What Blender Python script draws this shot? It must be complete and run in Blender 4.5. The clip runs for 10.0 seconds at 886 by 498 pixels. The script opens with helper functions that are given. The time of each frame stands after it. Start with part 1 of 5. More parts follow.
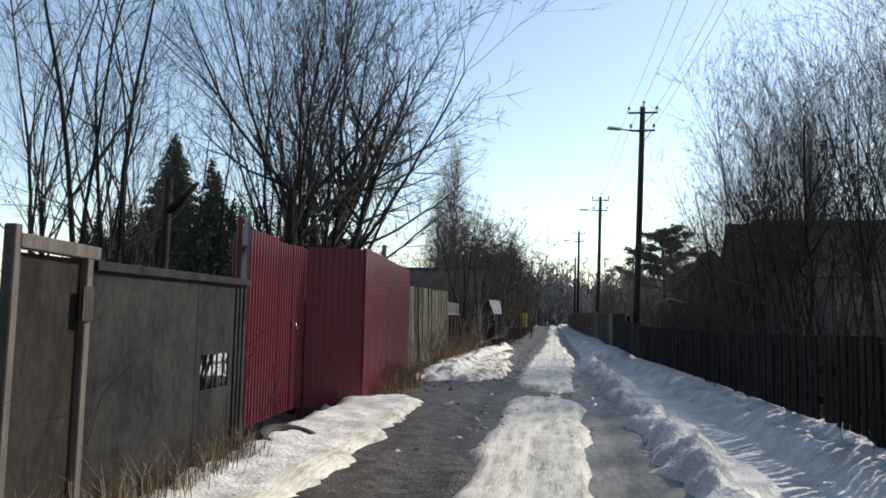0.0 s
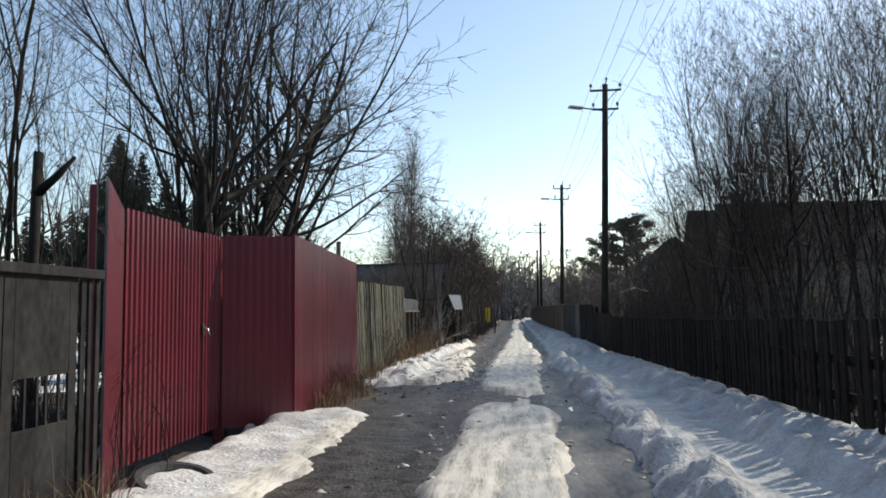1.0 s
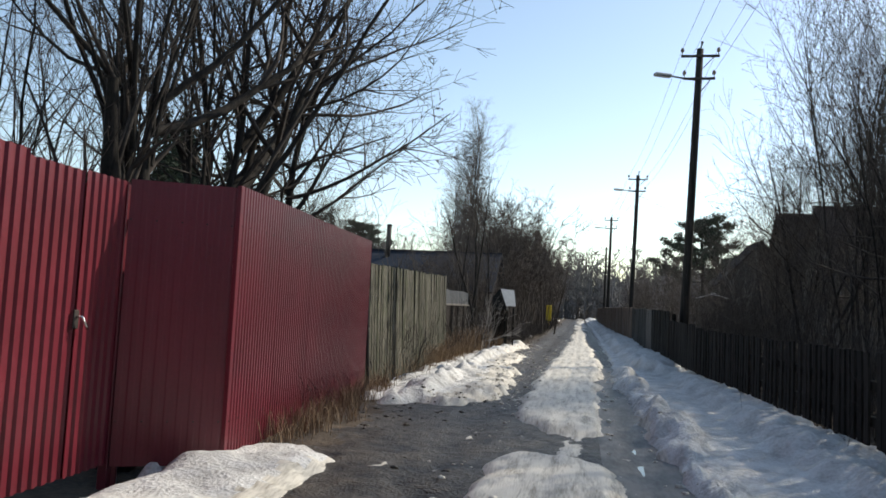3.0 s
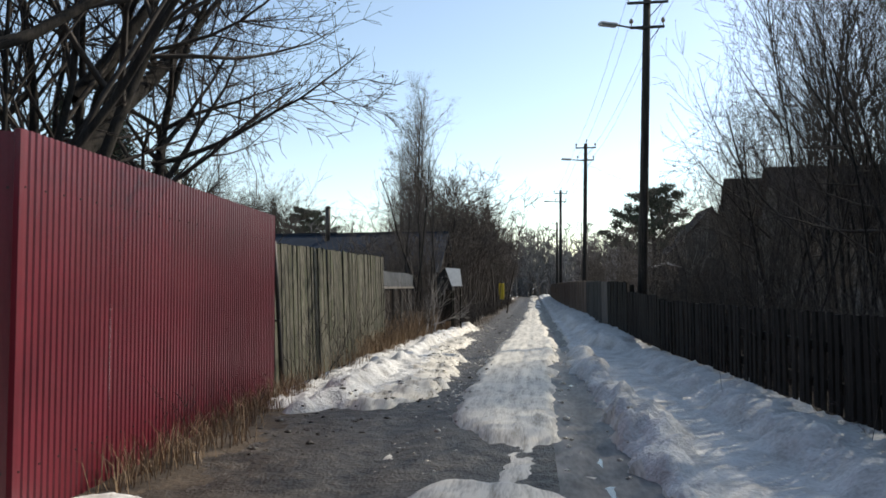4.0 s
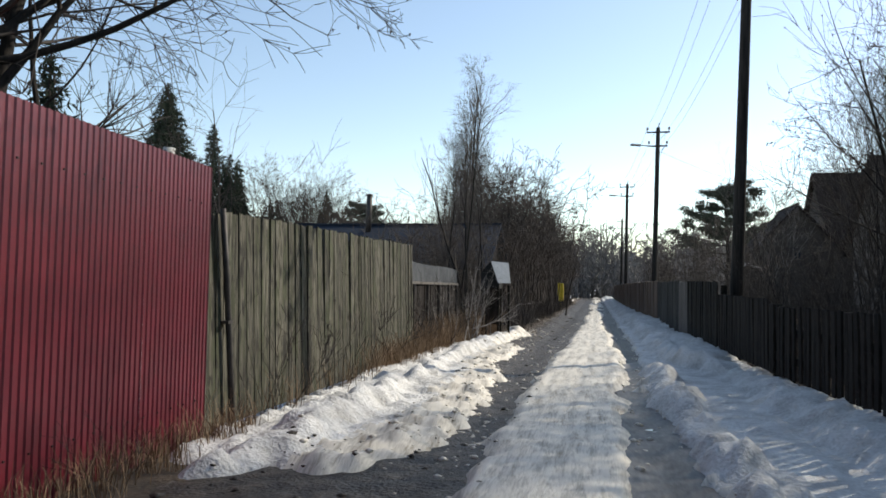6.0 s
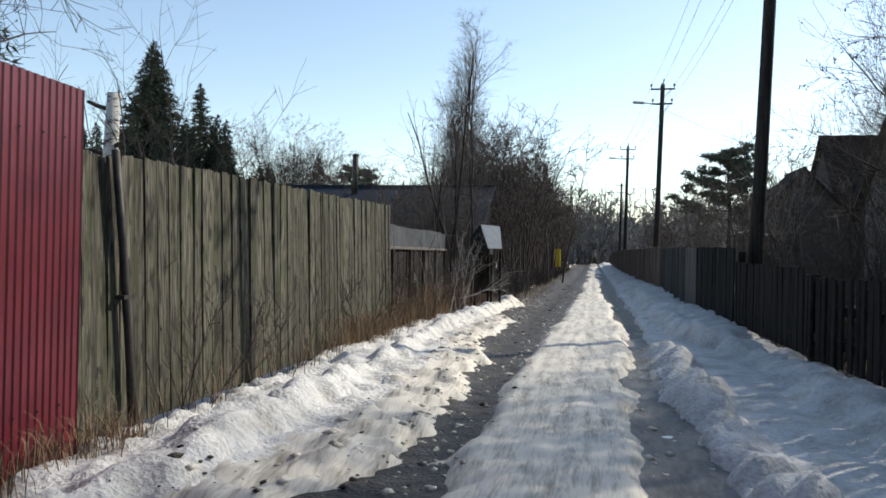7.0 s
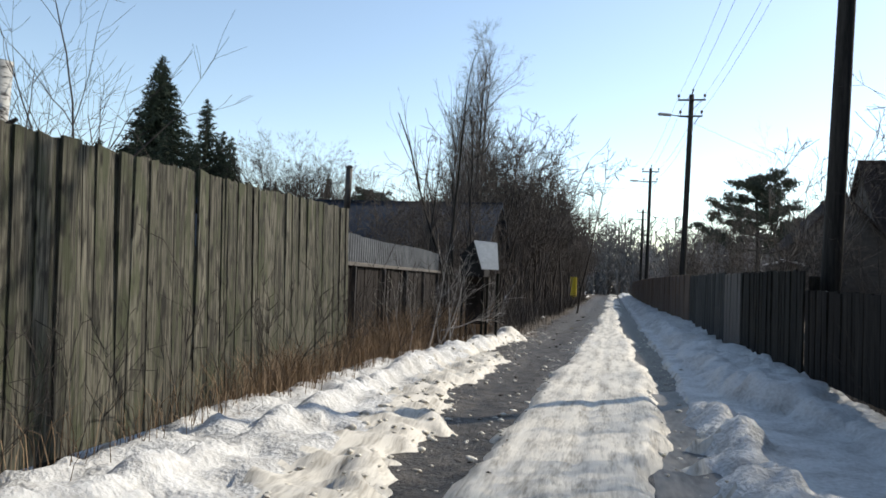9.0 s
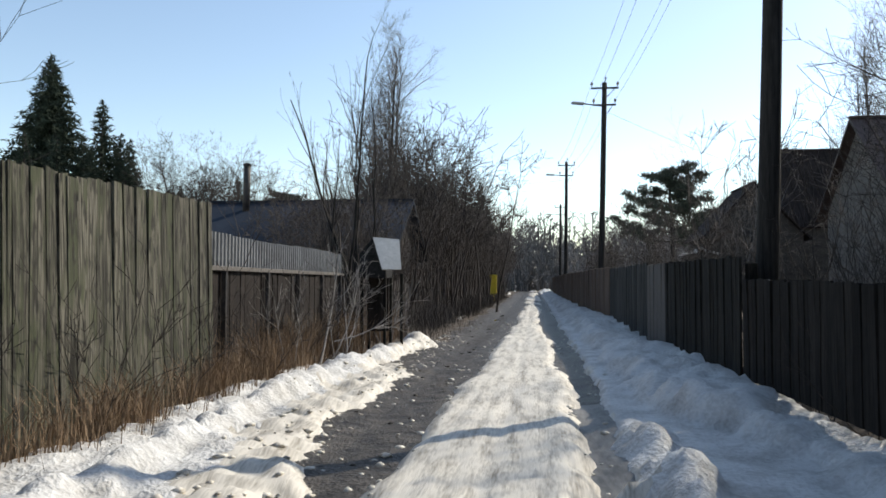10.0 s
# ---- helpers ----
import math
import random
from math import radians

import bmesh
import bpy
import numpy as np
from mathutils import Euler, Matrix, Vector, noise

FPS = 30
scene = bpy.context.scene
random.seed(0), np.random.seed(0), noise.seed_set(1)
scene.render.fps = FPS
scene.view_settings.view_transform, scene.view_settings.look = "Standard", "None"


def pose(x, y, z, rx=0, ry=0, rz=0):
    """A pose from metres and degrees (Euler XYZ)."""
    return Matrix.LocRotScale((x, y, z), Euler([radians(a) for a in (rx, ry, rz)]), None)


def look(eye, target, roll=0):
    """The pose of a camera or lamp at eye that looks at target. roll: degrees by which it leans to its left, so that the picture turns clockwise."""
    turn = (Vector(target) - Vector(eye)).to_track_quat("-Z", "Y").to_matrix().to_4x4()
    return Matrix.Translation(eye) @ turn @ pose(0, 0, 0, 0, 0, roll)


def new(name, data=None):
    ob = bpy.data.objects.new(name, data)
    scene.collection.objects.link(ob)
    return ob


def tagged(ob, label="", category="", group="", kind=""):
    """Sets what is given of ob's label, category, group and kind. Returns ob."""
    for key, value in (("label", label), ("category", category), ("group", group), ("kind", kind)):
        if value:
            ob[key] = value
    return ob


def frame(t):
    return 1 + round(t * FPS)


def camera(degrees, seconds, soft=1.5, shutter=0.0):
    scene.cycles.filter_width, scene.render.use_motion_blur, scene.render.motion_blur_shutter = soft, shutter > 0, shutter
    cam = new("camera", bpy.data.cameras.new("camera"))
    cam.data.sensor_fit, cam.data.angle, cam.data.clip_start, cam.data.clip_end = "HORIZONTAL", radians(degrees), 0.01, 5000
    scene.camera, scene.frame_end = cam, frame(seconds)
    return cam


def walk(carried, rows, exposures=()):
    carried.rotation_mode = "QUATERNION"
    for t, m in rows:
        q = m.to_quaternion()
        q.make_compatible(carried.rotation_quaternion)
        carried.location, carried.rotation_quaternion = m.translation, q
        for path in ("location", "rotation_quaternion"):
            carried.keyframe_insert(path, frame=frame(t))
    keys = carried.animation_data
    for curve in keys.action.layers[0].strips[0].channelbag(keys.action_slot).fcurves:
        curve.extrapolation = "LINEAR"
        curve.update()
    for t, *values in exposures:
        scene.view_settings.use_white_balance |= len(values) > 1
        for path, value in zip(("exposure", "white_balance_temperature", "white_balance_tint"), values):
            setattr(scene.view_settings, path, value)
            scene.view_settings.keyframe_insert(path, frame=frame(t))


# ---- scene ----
cam = camera(62.0, 10.0, soft=1.7)
PATH = [
    (0, (-0.274, 0.664, 1.272), (-0.566, 2.635, 1.451), 1.1),
    (0.5, (-0.282, 1.509, 1.281), (-0.555, 3.488, 1.382), 1.6),
    (1, (-0.298, 2.407, 1.249), (-0.487, 4.39, 1.421), -0.9),
    (1.5, (-0.214, 3.17, 1.26), (-0.515, 5.147, 1.305), 1.0),
    (2, (-0.272, 4.011, 1.33), (-0.505, 5.996, 1.401), 0.5),
    (2.5, (-0.182, 4.785, 1.327), (-0.516, 6.745, 1.548), 1.8),
    (3, (-0.169, 5.671, 1.341), (-0.539, 7.631, 1.488), 2.8),
    (3.2, (-0.149, 6.032, 1.329), (-0.444, 8.007, 1.444), 0.7),
    (4.3, (-0.068, 8.089, 1.314), (-0.31, 10.072, 1.408), -0.3),
    (4.5, (-0.107, 8.396, 1.315), (-0.399, 10.374, 1.38), 0.1),
    (5, (-0.051, 9.213, 1.312), (-0.229, 11.201, 1.445), -1.7),
    (5.2, (-0.042, 9.563, 1.303), (-0.326, 11.543, 1.333), 0.2),
    (6.3, (-0.115, 11.446, 1.23), (-0.526, 13.4, 1.348), 1.0),
    (6.5, (-0.109, 11.843, 1.222), (-0.458, 13.812, 1.263), 0.2),
    (7, (-0.152, 12.548, 1.257), (-0.551, 14.508, 1.265), 1.2),
    (7.5, (-0.143, 13.353, 1.206), (-0.503, 15.318, 1.294), 0.7),
    (8, (-0.169, 14.161, 1.198), (-0.553, 16.119, 1.332), 1.5),
    (8.5, (-0.15, 14.821, 1.215), (-0.56, 16.778, 1.276), 2.4),
    (9, (-0.123, 15.619, 1.151), (-0.573, 17.566, 1.232), 2.4),
    (9.5, (-0.07, 16.54, 1.159), (-0.368, 18.515, 1.262), 0.5),
    (10, (-0.01, 17.173, 1.161), (-0.255, 19.156, 1.25), 0.2),
]
walk(cam, [(t, look(eye, target, roll)) for t, eye, target, roll in PATH], exposures=[(0, 0.06, 6950, 8.0), (2.5, 0.08, 7100, 8.0), (5.2, 0.10, 7100, 8.0), (7.5, 0.10, 6850, 8.0)])

# ---- world, sun, exposure ----
SUN_AZ, SUN_EL = 48.2, 36.5
world = bpy.data.worlds.new("world")
scene.world = world
world.use_nodes = True
wn = world.node_tree
sky = wn.nodes.new("ShaderNodeTexSky")
sky.sky_type, sky.sun_disc = "NISHITA", False
sky.sun_elevation, sky.sun_rotation = radians(SUN_EL), radians(SUN_AZ)
sky.altitude, sky.air_density, sky.dust_density, sky.ozone_density = 0, 1.0, 0.36, 0.4
wn.links.new(sky.outputs[0], wn.nodes["Background"].inputs[0])
wn.nodes["Background"].inputs[1].default_value = 0.195
sun = new("sun", bpy.data.lights.new("sun", "SUN"))
sun.data.energy, sun.data.angle, sun.data.color = 4.9, radians(0.6), (1.0, 0.95, 0.88)
a, e = radians(SUN_AZ), radians(SUN_EL)
sun.matrix_world = look((0, 0, 30), (-math.sin(a) * math.cos(e), -math.cos(a) * math.cos(e), 30 - math.sin(e)))
sun.location = (20, 20, 30)

# ---- materials ----
def material(name, c1, c2, scale=8.0, rough=0.8, bump=0.3, stretch=(1, 1, 1), fine=6.0, metal=0.0, vary=0.0, coat=0.0, dist=0.01, ramp=(0.35, 0.65), spec=0.5):
    """Two colours mixed by noise at two scales, with relief; vary: how much single objects differ."""
    m = bpy.data.materials.new(name)
    m.use_nodes = True
    n, l = m.node_tree.nodes, m.node_tree.links
    p = n["Principled BSDF"]
    tc, mp = n.new("ShaderNodeTexCoord"), n.new("ShaderNodeMapping")
    mp.inputs["Scale"].default_value = stretch
    l.new(tc.outputs["Object"], mp.inputs[0])
    big, small = n.new("ShaderNodeTexNoise"), n.new("ShaderNodeTexNoise")
    big.inputs["Scale"].default_value, big.inputs["Detail"].default_value = scale, 5
    small.inputs["Scale"].default_value, small.inputs["Detail"].default_value = scale * fine, 4
    if vary:
        info = n.new("ShaderNodeObjectInfo")
        add = n.new("ShaderNodeVectorMath")
        mul = n.new("ShaderNodeMath")
        mul.operation, mul.inputs[1].default_value = "MULTIPLY", 37.0
        l.new(info.outputs["Random"], mul.inputs[0])
        l.new(mp.outputs[0], add.inputs[0])
        l.new(mul.outputs[0], add.inputs[1])
        src = add.outputs[0]
    else:
        src = mp.outputs[0]
    l.new(src, big.inputs["Vector"])
    l.new(src, small.inputs["Vector"])
    mixf = n.new("ShaderNodeMix")
    mixf.inputs[0].default_value = 0.4
    l.new(big.outputs[0], mixf.inputs[2])
    l.new(small.outputs[0], mixf.inputs[3])
    cr = n.new("ShaderNodeValToRGB")
    cr.color_ramp.elements[0].position, cr.color_ramp.elements[1].position = ramp
    cr.color_ramp.elements[0].color, cr.color_ramp.elements[1].color = (*c1, 1), (*c2, 1)
    l.new(mixf.outputs[0], cr.inputs[0])
    out = cr.outputs[0]
    if vary:
        hsv = n.new("ShaderNodeHueSaturation")
        mr = n.new("ShaderNodeMapRange")
        mr.inputs[3].default_value, mr.inputs[4].default_value = 1 - vary, 1 + vary
        l.new(info.outputs["Random"], mr.inputs[0])
        l.new(mr.outputs[0], hsv.inputs["Value"])
        l.new(out, hsv.inputs["Color"])
        out = hsv.outputs[0]
    l.new(out, p.inputs["Base Color"])
    p.inputs["Roughness"].default_value, p.inputs["Metallic"].default_value = rough, metal
    p.inputs["Specular IOR Level"].default_value = spec
    p.inputs["Coat Weight"].default_value = coat
    if bump:
        b = n.new("ShaderNodeBump")
        b.inputs["Strength"].default_value, b.inputs["Distance"].default_value = bump, dist
        l.new(mixf.outputs[0], b.inputs["Height"])
        l.new(b.outputs[0], p.inputs["Normal"])
    return m

SNOW = material("snow", (0.33, 0.31, 0.28), (0.63, 0.617, 0.588), 3.2, 0.75, 1.0, fine=9, dist=0.05, ramp=(0.30, 0.58))
SNOW_PACKED = material("packed_dirty_snow", (0.22, 0.19, 0.145), (0.60, 0.555, 0.475), 2.6, 0.6, 0.5, (4.0, 0.5, 1), 6, dist=0.016, ramp=(0.33, 0.54))
FIELD = material("field_snow", (0.12, 0.09, 0.06), (0.74, 0.74, 0.74), 0.5, 0.8, 0.5, dist=0.05, ramp=(0.40, 0.50))
GRAVEL = material("wet_gravel", (0.016, 0.0134, 0.011), (0.105, 0.089, 0.072), 6.0, 0.5, 1.0, fine=6, dist=0.05, ramp=(0.36, 0.66), spec=0.2)
WET_ICE = material("wet_rut_ice", (0.045, 0.042, 0.038), (0.165, 0.155, 0.142), 1.6, 0.6, 0.5, (2.2, 0.6, 1), 7, dist=0.02, ramp=(0.36, 0.60), spec=0.4)
SOIL = material("soil", (0.026, 0.019, 0.013), (0.095, 0.068, 0.044), 4.0, 0.95, 1.0, dist=0.04)
RED = material("red_painted_steel", (0.108, 0.009, 0.017), (0.150, 0.013, 0.025), 2.0, 0.38, 0.04, fine=20, vary=0.08, coat=0.35)
RED.node_tree.nodes["Principled BSDF"].inputs["Coat Roughness"].default_value = 0.28
STEEL_BACK = material("grey_primed_steel", (0.22, 0.23, 0.24), (0.33, 0.34, 0.35), 3.0, 0.5, 0.05)
def plank_wood(name, light, dark, moss, vary=0.25):
    """Weathered board: streaks along the grain, stains, moss and knots, in metres along a scaled board."""
    m = bpy.data.materials.new(name)
    m.use_nodes = True
    n, l = m.node_tree.nodes, m.node_tree.links
    p = n["Principled BSDF"]
    p.inputs["Roughness"].default_value = 0.92
    p.inputs["Specular IOR Level"].default_value = 0.25
    tc, info = n.new("ShaderNodeTexCoord"), n.new("ShaderNodeObjectInfo")
    mul = n.new("ShaderNodeMath")
    mul.operation, mul.inputs[1].default_value = "MULTIPLY", 61.0
    l.new(info.outputs["Random"], mul.inputs[0])
    def coords(x, z):
        mp, add = n.new("ShaderNodeMapping"), n.new("ShaderNodeVectorMath")
        mp.inputs["Scale"].default_value = (0.13 * x, x * 0.3, 2.0 * z)
        l.new(tc.outputs["Object"], mp.inputs[0])
        l.new(mp.outputs[0], add.inputs[0])
        l.new(mul.outputs[0], add.inputs[1])
        return add.outputs[0]
    def ramp(value, a, b):
        mr = n.new("ShaderNodeMapRange")
        mr.inputs[1].default_value, mr.inputs[2].default_value = a, b
        l.new(value, mr.inputs[0])
        return mr.outputs[0]
    def noise(x, z, detail=4):
        t = n.new("ShaderNodeTexNoise")
        t.inputs["Scale"].default_value, t.inputs["Detail"].default_value = 1.0, detail
        l.new(coords(x, z), t.inputs["Vector"])
        return t.outputs[0]
    def blend(fac, c_from, c_to):
        mx = n.new("ShaderNodeMix")
        mx.data_type = "RGBA"
        l.new(fac, mx.inputs[0])
        for sock, c in ((mx.inputs[6], c_from), (mx.inputs[7], c_to)):
            if isinstance(c, tuple):
                sock.default_value = (*c, 1)
            else:
                l.new(c, sock)
        return mx.outputs[2]
    streak = noise(75, 2.2, 5)
    col = blend(ramp(streak, 0.36, 0.62), dark, light)
    col = blend(ramp(noise(9, 2.0), 0.47, 0.62), col, moss)
    col = blend(ramp(noise(20, 5.0, 2), 0.53, 0.66), col, tuple(c * 1.2 for c in dark))
    col = blend(ramp(noise(14, 1.1), 0.58, 0.74), col, dark)
    vor = n.new("ShaderNodeTexVoronoi")
    l.new(coords(11, 2.6), vor.inputs["Vector"])
    vor.inputs["Scale"].default_value = 1.0
    col = blend(ramp(vor.outputs["Distance"], 0.20, 0.07), col, tuple(c * 0.6 for c in dark))
    hsv, mr = n.new("ShaderNodeHueSaturation"), n.new("ShaderNodeMapRange")
    mr.inputs[3].default_value, mr.inputs[4].default_value = 1 - vary, 1 + vary
    l.new(info.outputs["Random"], mr.inputs[0])
    l.new(mr.outputs[0], hsv.inputs["Value"])
    l.new(col, hsv.inputs["Color"])
    l.new(hsv.outputs[0], p.inputs["Base Color"])
    bump = n.new("ShaderNodeBump")
    bump.inputs["Strength"].default_value, bump.inputs["Distance"].default_value = 0.9, 0.008
    l.new(streak, bump.inputs["Height"])
    l.new(bump.outputs[0], p.inputs["Normal"])
    return m
PLANK = plank_wood("weathered_plank", (0.150, 0.140, 0.108), (0.024, 0.0225, 0.018), (0.058, 0.062, 0.037), 0.24)
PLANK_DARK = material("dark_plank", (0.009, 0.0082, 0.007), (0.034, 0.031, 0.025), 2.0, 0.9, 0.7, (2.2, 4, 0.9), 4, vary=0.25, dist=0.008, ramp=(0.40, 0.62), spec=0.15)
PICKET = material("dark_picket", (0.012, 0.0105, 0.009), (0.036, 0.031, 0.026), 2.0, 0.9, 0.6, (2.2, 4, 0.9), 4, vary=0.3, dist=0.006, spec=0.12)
PLANK_BROWN = material("brown_plank", (0.05, 0.034, 0.024), (0.15, 0.10, 0.07), 2.0, 0.8, 0.5, (0.9, 3, 1.3), 5, vary=0.2, dist=0.006)
SHEET_GREY = material("old_grey_sheet", (0.011, 0.0105, 0.0103), (0.042, 0.040, 0.039), 1.8, 0.85, 0.5, (2, 2, 1), 6, dist=0.005, spec=0.12)
SHEET_BROWN = material("old_brown_board", (0.011, 0.0088, 0.0074), (0.034, 0.027, 0.023), 2.2, 0.85, 0.4, (3, 3, 1), 5, dist=0.005, vary=0.25, spec=0.15)
FRAME_WOOD = material("grey_frame_wood", (0.058, 0.050, 0.043), (0.140, 0.124, 0.108), 3.0, 0.85, 0.5, (8, 8, 0.8), 5, dist=0.004)
GREY_BOARD = material("weathered_grey_board", (0.030, 0.029, 0.027), (0.090, 0.086, 0.078), 2.0, 0.9, 0.5, (2.2, 4, 0.9), 5, vary=0.25, dist=0.006, spec=0.15)
SLATE = material("grey_slate", (0.075, 0.079, 0.083), (0.155, 0.16, 0.165), 2.4, 0.8, 0.3, dist=0.004, vary=0.1)
POLE_WOOD = material("pole_wood", (0.012, 0.011, 0.010), (0.050, 0.044, 0.039), 3.0, 0.9, 0.7, (9, 9, 0.5), 5, dist=0.008, spec=0.2)
IRON = material("dark_iron", (0.03, 0.03, 0.03), (0.07, 0.06, 0.055), 9.0, 0.6, 0.2, metal=0.6)
LAMP_GREY = material("lamp_grey", (0.30, 0.31, 0.32), (0.42, 0.43, 0.44), 5.0, 0.5, 0.05, metal=0.3)
GLASS_INS = material("insulator", (0.10, 0.07, 0.05), (0.20, 0.16, 0.13), 8.0, 0.2, 0.0)
BARK = material("bark", (0.011, 0.010, 0.009), (0.038, 0.033, 0.029), 6.0, 0.95, 0.8, (3, 3, 0.7), 5, dist=0.01, vary=0.15, spec=0.2)
TWIG = material("twig", (0.024, 0.020, 0.018), (0.072, 0.060, 0.052), 3.0, 0.9, 0.0, vary=0.2, spec=0.3)
THICKET = material("thicket_twig", (0.038, 0.031, 0.027), (0.100, 0.082, 0.071), 1.0, 0.9, 0.0, vary=0.25, spec=0.3)
# Grey bark, lightened further: distance haze is put into the base colour.
TWIG_HAZED = material("hazed_twig", (0.10, 0.095, 0.092), (0.20, 0.19, 0.183), 1.0, 0.9, 0.0, vary=0.2, spec=0.2)
BIRCH_BARK = material("birch_bark", (0.035, 0.032, 0.03), (0.42, 0.41, 0.38), 3.0, 0.8, 0.3, (1, 1, 3.5), 4, dist=0.004, ramp=(0.38, 0.50))
PALE_TWIG = material("pale_twig", (0.22, 0.20, 0.18), (0.42, 0.39, 0.36), 6.0, 0.85, 0.0)
NEEDLE = material("needles", (0.014, 0.020, 0.015), (0.042, 0.054, 0.036), 4.0, 0.9, 0.0, vary=0.2, spec=0.15)
PINE_NEEDLE = material("pine_needles", (0.028, 0.035, 0.027), (0.075, 0.085, 0.062), 4.0, 0.9, 0.0, spec=0.15)
DRY_GRASS = material("dry_grass", (0.12, 0.077, 0.045), (0.30, 0.205, 0.122), 6.0, 0.9, 0.0)
ROOF_BLUE = material("blue_metal_roof", (0.011, 0.017, 0.028), (0.021, 0.030, 0.045), 1.0, 0.8, 0.05, spec=0.2)
ROOF_BROWN = material("brown_metal_tile", (0.036, 0.019, 0.015), (0.06, 0.035, 0.028), 1.0, 0.6, 0.1)
ROOF_DARK = material("dark_roof", (0.016, 0.012, 0.011), (0.035, 0.026, 0.023), 1.0, 0.9, 0.2, spec=0.1)
WALL_GREY = material("grey_house_wall", (0.10, 0.088, 0.078), (0.19, 0.17, 0.15), 1.2, 0.9, 0.2)
WALL_DARK = material("dark_timber_wall", (0.028, 0.023, 0.020), (0.072, 0.060, 0.050), 1.0, 0.9, 0.3, (1, 1, 5))
YELLOW = material("yellow_paint", (0.55, 0.40, 0.02), (0.72, 0.52, 0.04), 4.0, 0.5, 0.1)
PALE_SHEET = material("pale_sheet", (0.34, 0.34, 0.33), (0.50, 0.50, 0.48), 4.0, 0.7, 0.2)
WINDOW = material("window_pane", (0.02, 0.025, 0.03), (0.03, 0.035, 0.04), 2.0, 0.08, 0.0)
RUBBER = material("rubber", (0.015, 0.015, 0.015), (0.04, 0.04, 0.04), 9.0, 0.8, 0.3)
CHROME = material("bright_steel", (0.6, 0.6, 0.6), (0.75, 0.75, 0.75), 5.0, 0.25, 0.0, metal=1.0)
WATER = material("meltwater", (0.020, 0.019, 0.018), (0.030, 0.029, 0.027), 2.0, 0.04, 0.03, dist=0.01)

# ---- builders ----
def mesh_of(name, verts, quads=None, mat=None, smooth=False, faces=None):
    me = bpy.data.meshes.new(name)
    if quads is not None:
        v, q = np.asarray(verts, np.float32), np.asarray(quads, np.int32)
        me.vertices.add(len(v))
        me.vertices.foreach_set("co", v.ravel())
        k = q.shape[1]
        me.loops.add(q.size)
        me.loops.foreach_set("vertex_index", q.ravel())
        me.polygons.add(len(q))
        me.polygons.foreach_set("loop_start", np.arange(len(q), dtype=np.int32) * k)
        me.update(calc_edges=True)
    else:
        me.from_pydata([tuple(x) for x in verts], [], faces)
        me.update()
    if smooth:
        me.polygons.foreach_set("use_smooth", np.ones(len(me.polygons), bool))
    if mat:
        me.materials.append(mat)
    return me

def thing(name, label, category, group="", at=(0, 0, 0), kind=""):
    ob = new(name)
    ob.empty_display_size = 0.2
    ob.matrix_world = Matrix.Translation(at) if not isinstance(at, Matrix) else at
    return tagged(ob, label, category, group, kind)

def part(name, me, parent=None, m=None, label=""):
    ob = new(name, me)
    if parent:
        ob.parent = parent
    if m is not None:
        ob.matrix_basis = m
    return tagged(ob, label) if label else ob

